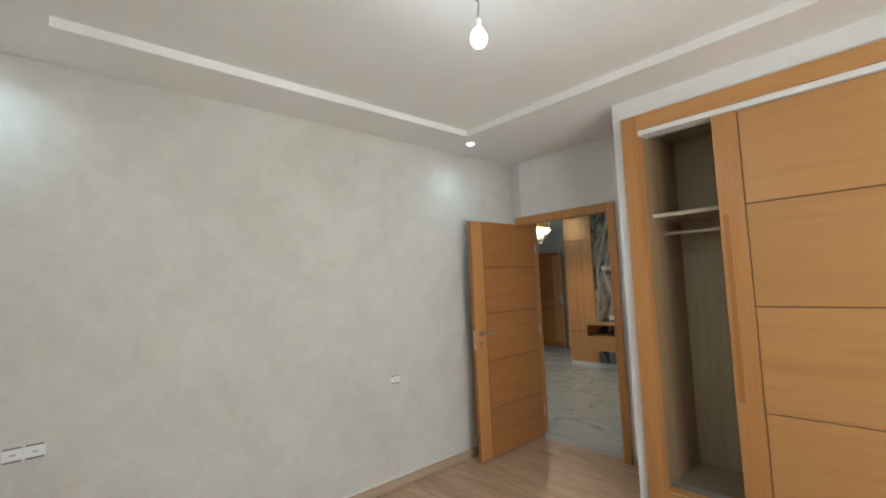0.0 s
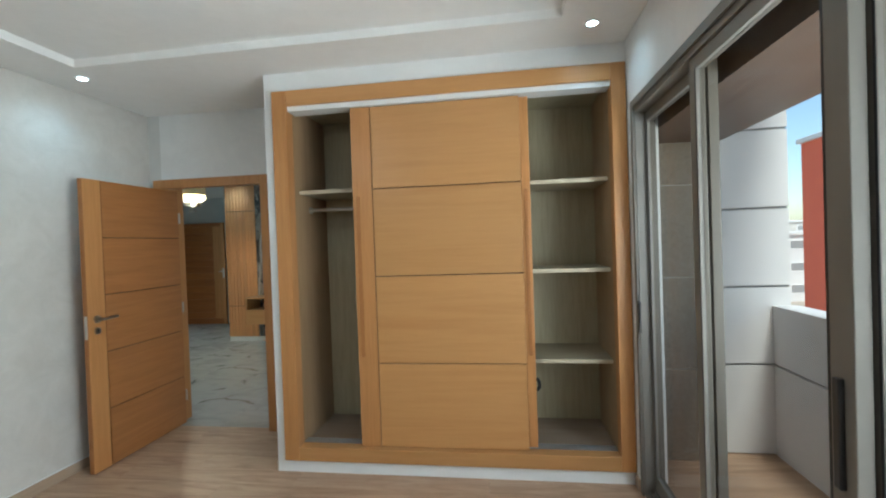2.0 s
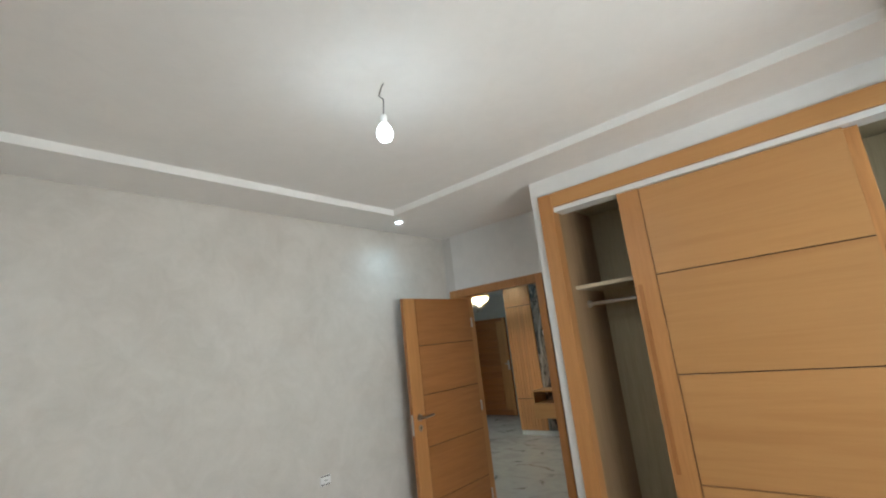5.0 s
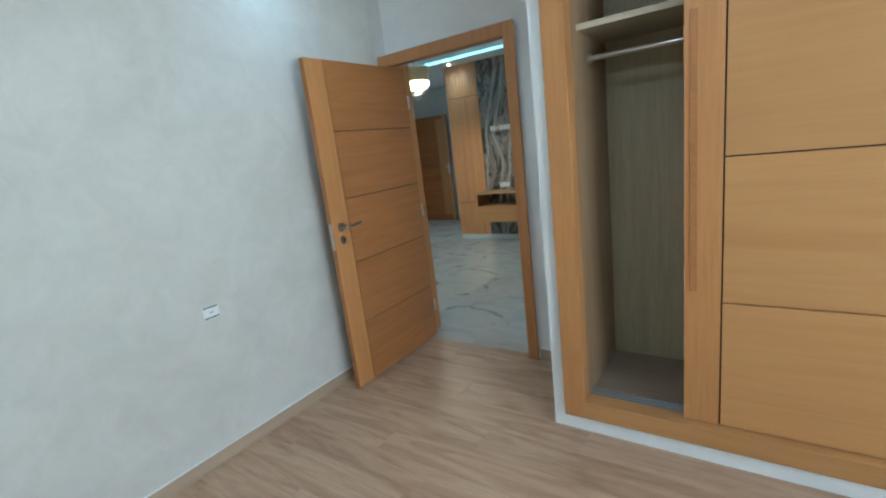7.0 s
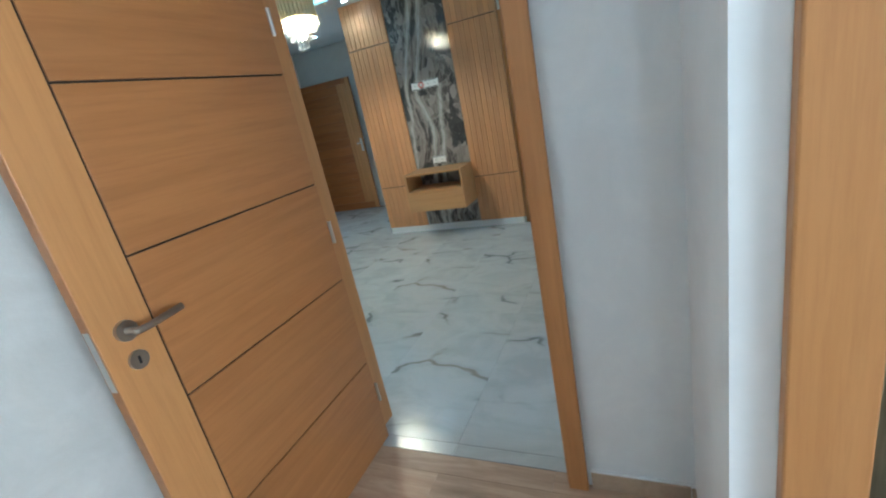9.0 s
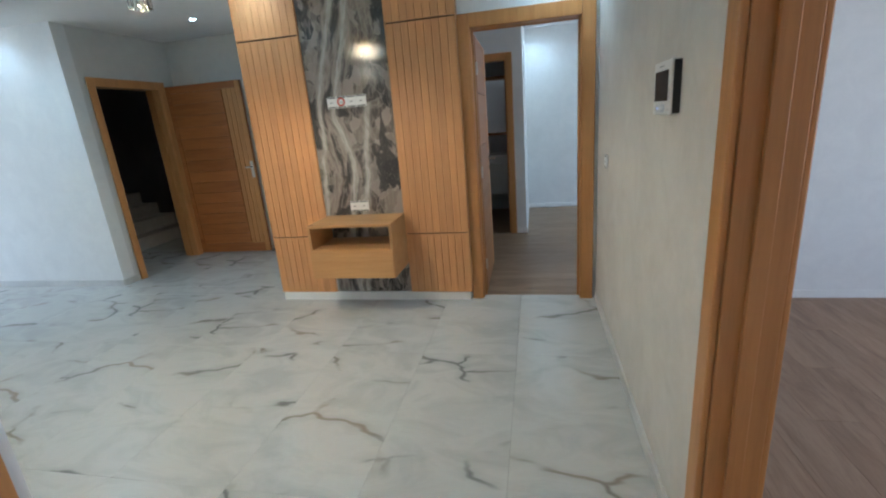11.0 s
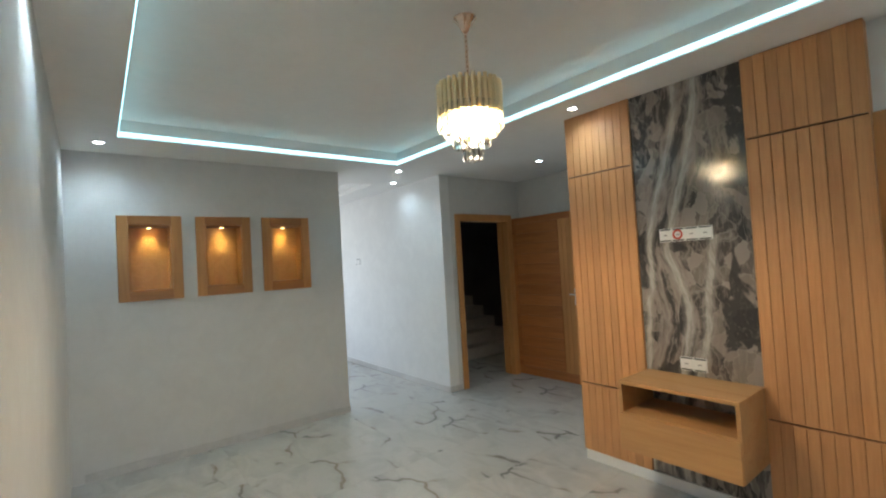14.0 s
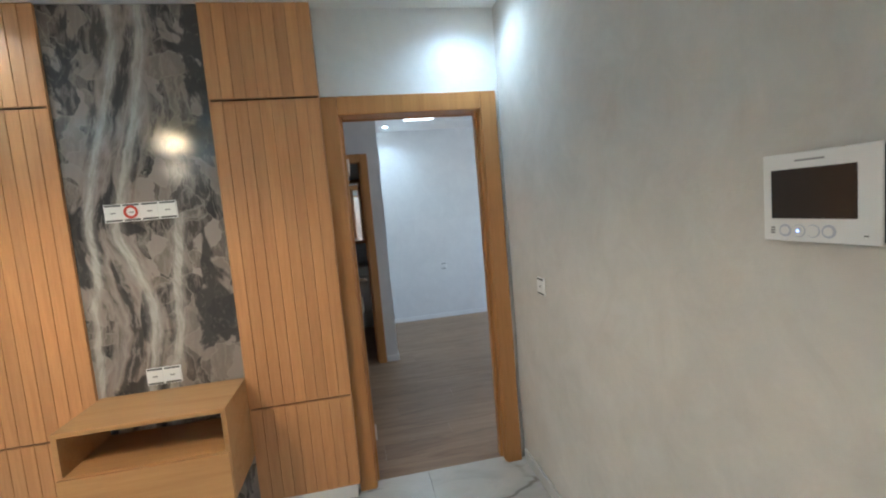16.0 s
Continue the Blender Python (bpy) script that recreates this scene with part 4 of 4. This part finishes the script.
for i in range(6):
    a = 2 * math.pi * i / 6
    part("lamp_candle", lathe([(0.006, 2.16), (0.013, 2.17), (0.015, 2.20), (0.011, 2.235), (0.006, 2.245)], 14), CRYSTAL_GLOW, ch, "glowing warm bulb", True).location = (0.06 * math.cos(a), 0.06 * math.sin(a), 0)
part("lamp_candle", lathe([(0.005, 2.10), (0.011, 2.11), (0.012, 2.14), (0.006, 2.16)], 14), CRYSTAL_GLOW, ch, "glowing warm bulb", True)
for i in range(8):
    a = 2 * math.pi * (i + 0.5) / 8
    part("lamp_candle", lathe([(0.005, 2.185), (0.010, 2.19), (0.011, 2.215), (0.006, 2.235)], 12), CRYSTAL_GLOW, ch, "glowing warm bulb", True).location = (0.09 * math.cos(a), 0.09 * math.sin(a), 0)
lamp("chandelier_lamp", "SPOT", pose(-3.97, 5.37, 2.01), 19, (1.0, 0.82, 0.58), 0.08, cone=radians(172), blend=0.4)

# ---- niches ----
for a, b in NICHES:
    nb = thing("wall_niche", "oak-lined wall niche with a frame and warm spotlight", "niche", "lit wall niches")
    fx0, fx1 = NX1 + 0.0005, NX1 + 0.016
    part("frame_stile", boxes((fx0, fx1, a, a + FR, NZ0, NZ1), bevel=0.003), OAK, nb)
    part("frame_stile", boxes((fx0, fx1, b - FR, b, NZ0, NZ1), bevel=0.003), OAK, nb)
    part("frame_rail", boxes((fx0, fx1, a + FR, b - FR, NZ1 - FR, NZ1), bevel=0.003), OAK_SIDE, nb)
    part("frame_rail", boxes((fx0, fx1, a + FR, b - FR, NZ0, NZ0 + FR), bevel=0.003), OAK_SIDE, nb)
    i0, i1, j0, j1 = a + FR, b - FR, NZ0 + FR, NZ1 - FR
    part("back_panel", boxes((NX0 + 0.052, NX0 + 0.062, i0, i1, j0, j1)), CABINET, nb)
    part("lining", boxes((NX0 + 0.062, NX1, i0, i0 + 0.012, j0, j1)), OAK, nb)
    part("lining", boxes((NX0 + 0.062, NX1, i1 - 0.012, i1, j0, j1)), OAK, nb)
    part("lining", boxes((NX0 + 0.062, NX1, i0 + 0.012, i1 - 0.012, j0, j0 + 0.012)), OAK_SIDE, nb)
    part("lining", boxes((NX0 + 0.062, NX1, i0 + 0.012, i1 - 0.012, j1 - 0.012, j1)), OAK_SIDE, nb)
    yc = (a + b) / 2
    sp_ = part("spot_rim", lathe([(0.018, -0.006), (0.03, -0.005), (0.03, 0)], 20), STEEL, nb, "steel spotlight rim", True)
    sp_.location = (NX0 + 0.12, yc, j1 - 0.0125)
    ln = part("spot_lens", lathe([(0.017, -0.0075), (0.017, -0.006)], 16), NICHE_GLOW, nb, "warm glowing lens")
    ln.location = (NX0 + 0.12, yc, j1 - 0.0125)
    lamp("niche_light", "SPOT", look((NX0 + 0.115, yc, j1 - 0.025), (NX0 + 0.085, yc, j0)), 1.9, (1.0, 0.80, 0.27), 0.012, cone=radians(95), blend=0.8)

# ---- television wall ----
tvl = thing("television_panelling", "slatted honey oak panelling in three tiers beside dark marble", "wall panelling")
PY0, PY1 = 6.822, 6.899
tiers = [(0.078, 0.578), (0.586, 2.136), (2.145, 2.597)]
for x0, x1 in ((-4.485, -3.972), (-3.283, -2.775)):
    part("backing", boxes((x0 + 0.002, x1 - 0.002, PY0 + 0.012, PY1, 0.076, 2.5965)), GROOVE, tvl)
    for z0, z1 in tiers:
        pn = part("panel", boxes((x0, x1, PY0 + 0.002, PY0 + 0.0118, z0, z1)), SLAT, tvl)
        n = 9
        pitch = (x1 - x0) / n
        me = to_mesh("slat", boxes((-pitch * 0.48, pitch * 0.48, -0.0025, 0.0, z0, z1), bevel=0.003), SLAT)
        for i in range(n):
            o = new("slat", me)
            o.parent = pn
            o.location = (x0 + (i + 0.5) * pitch, PY0 + 0.0019, 0)
    part("side_board", boxes((x0 - 0.004, x0 + 0.0015, PY0 - 0.002, PY1, 0.078, 2.597)), SLAT, tvl)
    part("side_board", boxes((x1 - 0.0015, x1 + 0.004, PY0 - 0.002, PY1, 0.078, 2.597)), SLAT, tvl)
part("marble_slab", boxes((-3.966, -3.289, 6.835, 6.899, 0.078, 2.597), bevel=0.001), MARBLE, tvl, "polished dark marble slab with pale flowing bands")
part("plinth", boxes((-4.484, -2.79, 6.828, 6.899, 0.0, 0.0755), bevel=0.002), PAINT, tvl, "white plinth")

cb = thing("television_cabinet", "wall-hung oak television cabinet with an open shelf and drawer", "cabinet")
cx0, cx1, cy0, cy1 = -3.955, -3.288, 6.46, 6.8345
part("top", boxes((cx0, cx1, cy0, cy1, 0.735, 0.755), bevel=0.0015), CABINET, cb)
part("side", boxes((cx0, cx0 + 0.02, cy0 + 0.001, cy1, 0.34, 0.735), bevel=0.001), CABINET, cb)
part("side", boxes((cx1 - 0.02, cx1, cy0 + 0.001, cy1, 0.34, 0.735), bevel=0.001), CABINET, cb)
part("shelf", boxes((cx0 + 0.02, cx1 - 0.02, cy0 + 0.004, cy1, 0.548, 0.564)), CABINET, cb)
part("bottom", boxes((cx0 + 0.02, cx1 - 0.02, cy0 + 0.02, cy1, 0.34, 0.358)), CABINET, cb)
part("drawer_front", boxes((cx0 + 0.003, cx1 - 0.003, cy0 - 0.016, cy0 + 0.0005, 0.34, 0.560), bevel=0.0015), CABINET, cb)


def outlet_plate(name, label, axis, at, a0, z0, n, side, size=0.08, ring=None, high=0.085):
    """A row of square modules in one plate; axis: the wall's normal."""
    p = thing(name, label, "socket" if "socket" in name else "switch")

    def put(nm, a, b, d0, d1, za_, zb_, m, par, bevel=0.0):
        lo, hi = sorted((at + side * d0, at + side * d1))
        r = (lo, hi, a, b, za_, zb_) if axis == "x" else (a, b, lo, hi, za_, zb_)
        return part(nm, boxes(r, bevel=bevel), m, par)

    body = put("plate", a0, a0 + n * size, 0.0005, 0.009, z0, z0 + high, PLASTIC, p, 0.002)
    for i in range(n):
        c = a0 + i * size
        e = size * 0.06
        for za_ in (z0 + high * 0.035, z0 + high * 0.865):
            put("seam", c + e, c + size - e, 0.009, 0.0096, za_, za_ + high * 0.10, SEAM, body)
        put("insert", c + e, c + size - e, 0.0091, 0.0115, z0 + high * 0.15, z0 + high * 0.85, PLASTIC, body, 0.001)
        put("slot", c + size * 0.36, c + size * 0.64, 0.0115, 0.012, z0 + high * 0.46, z0 + high * 0.54, GREY_PLASTIC, body)
    return p


outlet_plate("wall_socket", "single white wall socket with grey seams", "x", -2.91, 1.885, 0.758, 1, 1, 0.084, None, 0.064)
outlet_plate("wall_socket", "double white wall socket with grey seams", "x", -2.91, -0.212, 0.785, 2, 1, 0.075, None, 0.07)
sk = outlet_plate("wall_socket", "four-module white socket strip on dark marble", "y", 6.835, -3.812, 1.597, 4, -1, 0.0795)
tor = bmesh.new()
rg = [(-3.694 + 0.026 * math.cos(2 * math.pi * i / 18), 6.819, 1.641 + 0.026 * math.sin(2 * math.pi * i / 18)) for i in range(19)]
rr = part("cable_ring", tube(rg, 0.006, 8), RED_PLASTIC, sk, "small red cable ring", True)
outlet_plate("wall_socket", "double white socket above the television cabinet", "y", 6.835, -3.737, 0.785, 2, -1, 0.079)
outlet_plate("light_switch", "white light switch beside the oak door frame", "x", -1.80, 6.42, 1.07, 1, -1)
outlet_plate("wall_socket", "white wall socket in the third bedroom", "y", 10.55, -1.56, 0.68, 1, -1)
outlet_plate("light_switch", "white light switch on the white hall wall", "y", 7.19, -8.86, 1.59, 2, -1)

# intercom
ic = thing("intercom_monitor", "white video intercom with a dark screen and round buttons", "intercom")
ix = -1.80
part("faceplate", boxes((ix - 0.030, ix - 0.024, 5.006, 5.217, 1.410, 1.578), bevel=0.002), PLASTIC, ic, "white glossy front plate")
part("housing", boxes((ix - 0.0238, ix - 0.0005, 5.008, 5.215, 1.414, 1.574), bevel=0.002), BLACK, ic, "black plastic back housing")
part("screen", boxes((ix - 0.0315, ix - 0.0301, 5.042, 5.198, 1.454, 1.548)), SCREEN, ic, "dark display")
part("logo_bar", boxes((ix - 0.0308, ix - 0.0302, 5.095, 5.15, 1.561, 1.5645)), GREY_PLASTIC, ic)
for i, y in enumerate((5.170, 5.143, 5.116, 5.088)):
    b_ = part("button", rod(bmesh.new(), (ix - 0.030, y, 1.431), (ix - 0.0335, y, 1.431), 0.0105 if i % 3 else 0.008, seg=20), PLASTIC, ic, "round push button", True)
    part("button_ring", lathe([(0.0098, 0.0), (0.0122, 0.0), (0.0122, 0.0012), (0.0098, 0.0012)], 20), BUTTON_RING, b_).matrix_local = pose(ix - 0.0302, y, 1.431, 0, -90, 0)
    if i == 1:
        part("indicator", rod(bmesh.new(), (ix - 0.0335, y, 1.431), (ix - 0.0342, y, 1.431), 0.0022, seg=10), BLUE_LED, b_, "tiny blue indicator light")
for k in range(3):
    part("speaker_slot", boxes((ix - 0.0308, ix - 0.0302, 5.192, 5.201, 1.425 + k * 0.005, 1.4275 + k * 0.005)), BLACK, ic)
part("microphone_slot", boxes((ix - 0.0308, ix - 0.0302, 5.025, 5.032, 1.4245, 1.4265)), BLACK, ic)

# ---- stairwell seen through the entrance doorway ----
st = thing("staircase", "dark stone stairs climbing in the unlit stairwell", "stairs")
for i in range(8):
    part("step", boxes((-7.75 - 0.28 * (i + 1), -7.75 - 0.28 * i + 0.02, 8.35, 9.6, 0.0 if i == 0 else 0.175 * i - 0.02, 0.175 * (i + 1)), bevel=0.006), CONCRETE, st)
rl = thing("stair_rail", "thin steel stair railing in the stairwell", "railing")
part("handrail", tube([(-7.70, 8.30, 0.95), (-7.95, 8.30, 1.10), (-9.9, 8.30, 2.32)], 0.02), STEEL, rl, smooth=True)
for i in range(7):
    x = -7.72 - 0.3 * i
    part("baluster", rod(bmesh.new(), (x, 8.30, 0.0), (x, 8.30, 1.0 + 0.625 * max(0, -7.95 - x + 0.1)), 0.009, seg=10), STEEL, rl, smooth=True)

# ---- bathroom seen through the third bedroom ----
vn = thing("bathroom_vanity", "white basin on a dark bathroom vanity", "vanity")
part("cabinet", boxes((-3.3, -2.5, 9.95, 10.4, 0.35, 0.78), bevel=0.004), PAINT, vn)
part("basin", boxes((-3.32, -2.495, 9.92, 10.42, 0.7805, 0.90), bevel=0.02), CERAMIC, vn)
part("tap", tube([(-2.9, 10.36, 0.90), (-2.9, 10.36, 1.06), (-2.9, 10.22, 1.05)], 0.014), STEEL, vn, smooth=True)
mr = thing("bathroom_mirror", "dark framed mirror over the basin", "mirror")
part("frame", boxes((-3.22, -2.52, 10.52, 10.549, 1.15, 2.0), bevel=0.004), OAK, mr)
part("glass", boxes((-3.18, -2.56, 10.515, 10.5195, 1.19, 1.96)), MIRROR, mr)

# ---- floors ----
structure("floor", boxes((-10.62, 0.99, -0.72, 10.67, -0.12, -0.0125)), GROUT, "screed under the floor coverings", "floor")


def lay(name, label, category, material, x0, x1, y0, y1, sx, sy, ox, oy, stagger, gap, top=0.0, thick=0.012, along="x"):
    """Rows of tiles or boards, each an object of its own on a shared mesh where it is whole."""
    root = structure(name, boxes((x0, x1, y0, y1, top - thick - 0.0004, top - thick)), GROUT, label, category)
    pool = {}
    nm = "plank" if stagger else "tile"
    a0, a1, b0, b1 = (x0, x1, y0, y1) if along == "x" else (y0, y1, x0, x1)
    sa, sb = sx, sy
    oa, ob_ = ox, oy
    row = math.floor((b0 - ob_) / sb)
    while ob_ + row * sb < b1:
        q0, q1 = max(b0, ob_ + row * sb), min(b1, ob_ + (row + 1) * sb)
        off = oa + (row * stagger * sa) % sa
        k = math.floor((a0 - off) / sa)
        while off + k * sa < a1:
            p0, p1 = max(a0, off + k * sa), min(a1, off + (k + 1) * sa)
            k += 1
            w, h = round(p1 - p0 - gap, 3), round(q1 - q0 - gap, 3)
            if w < 0.01 or h < 0.01:
                continue
            cx, cy = ((p0 + p1) / 2, (q0 + q1) / 2) if along == "x" else ((q0 + q1) / 2, (p0 + p1) / 2)
            if along != "x":
                w, h = h, w
            if (w, h) not in pool:
                pool[(w, h)] = to_mesh(nm, boxes((-w / 2, w / 2, -h / 2, h / 2, -thick, 0), bevel=0.0008), material)
            o = new(nm, pool[(w, h)])
            o.parent = root
            o.location = (cx, cy, top)
        row += 1
    return root


lay("floor_living", "white veined porcelain tile floor", "floor", TILE, -10.5, -1.785, 3.49, 6.945, 0.6, 1.2, -2.385, 4.76, 0, 0.0015)
lay("floor_alcove", "white veined porcelain tile floor", "floor", TILE, -10.1, -4.4, 6.945, 10.4, 0.6, 1.2, -2.385, 5.96, 0, 0.0015)
lay("floor_bedroom", "warm brown laminate plank floor", "floor", LAMINATE, -2.91, 0.85, -0.60, 3.489, 1.25, 0.19, -2.91, -0.60, 0.37, 0.0012)
lay("floor_room_two", "laminate plank floor of the second bedroom, toned down for its cooler light", "floor", LAMINATE_Y, -1.784, 1.85, 3.60, 6.90, 1.25, 0.19, 3.60, -1.784, 0.37, 0.0012, along="y")
lay("floor_room_three", "laminate plank floor of the third bedroom, toned down for its cooler light", "floor", LAMINATE_X, -4.33, 1.40, 6.946, 10.55, 1.25, 0.19, -4.33, 6.946, 0.37, 0.0012)
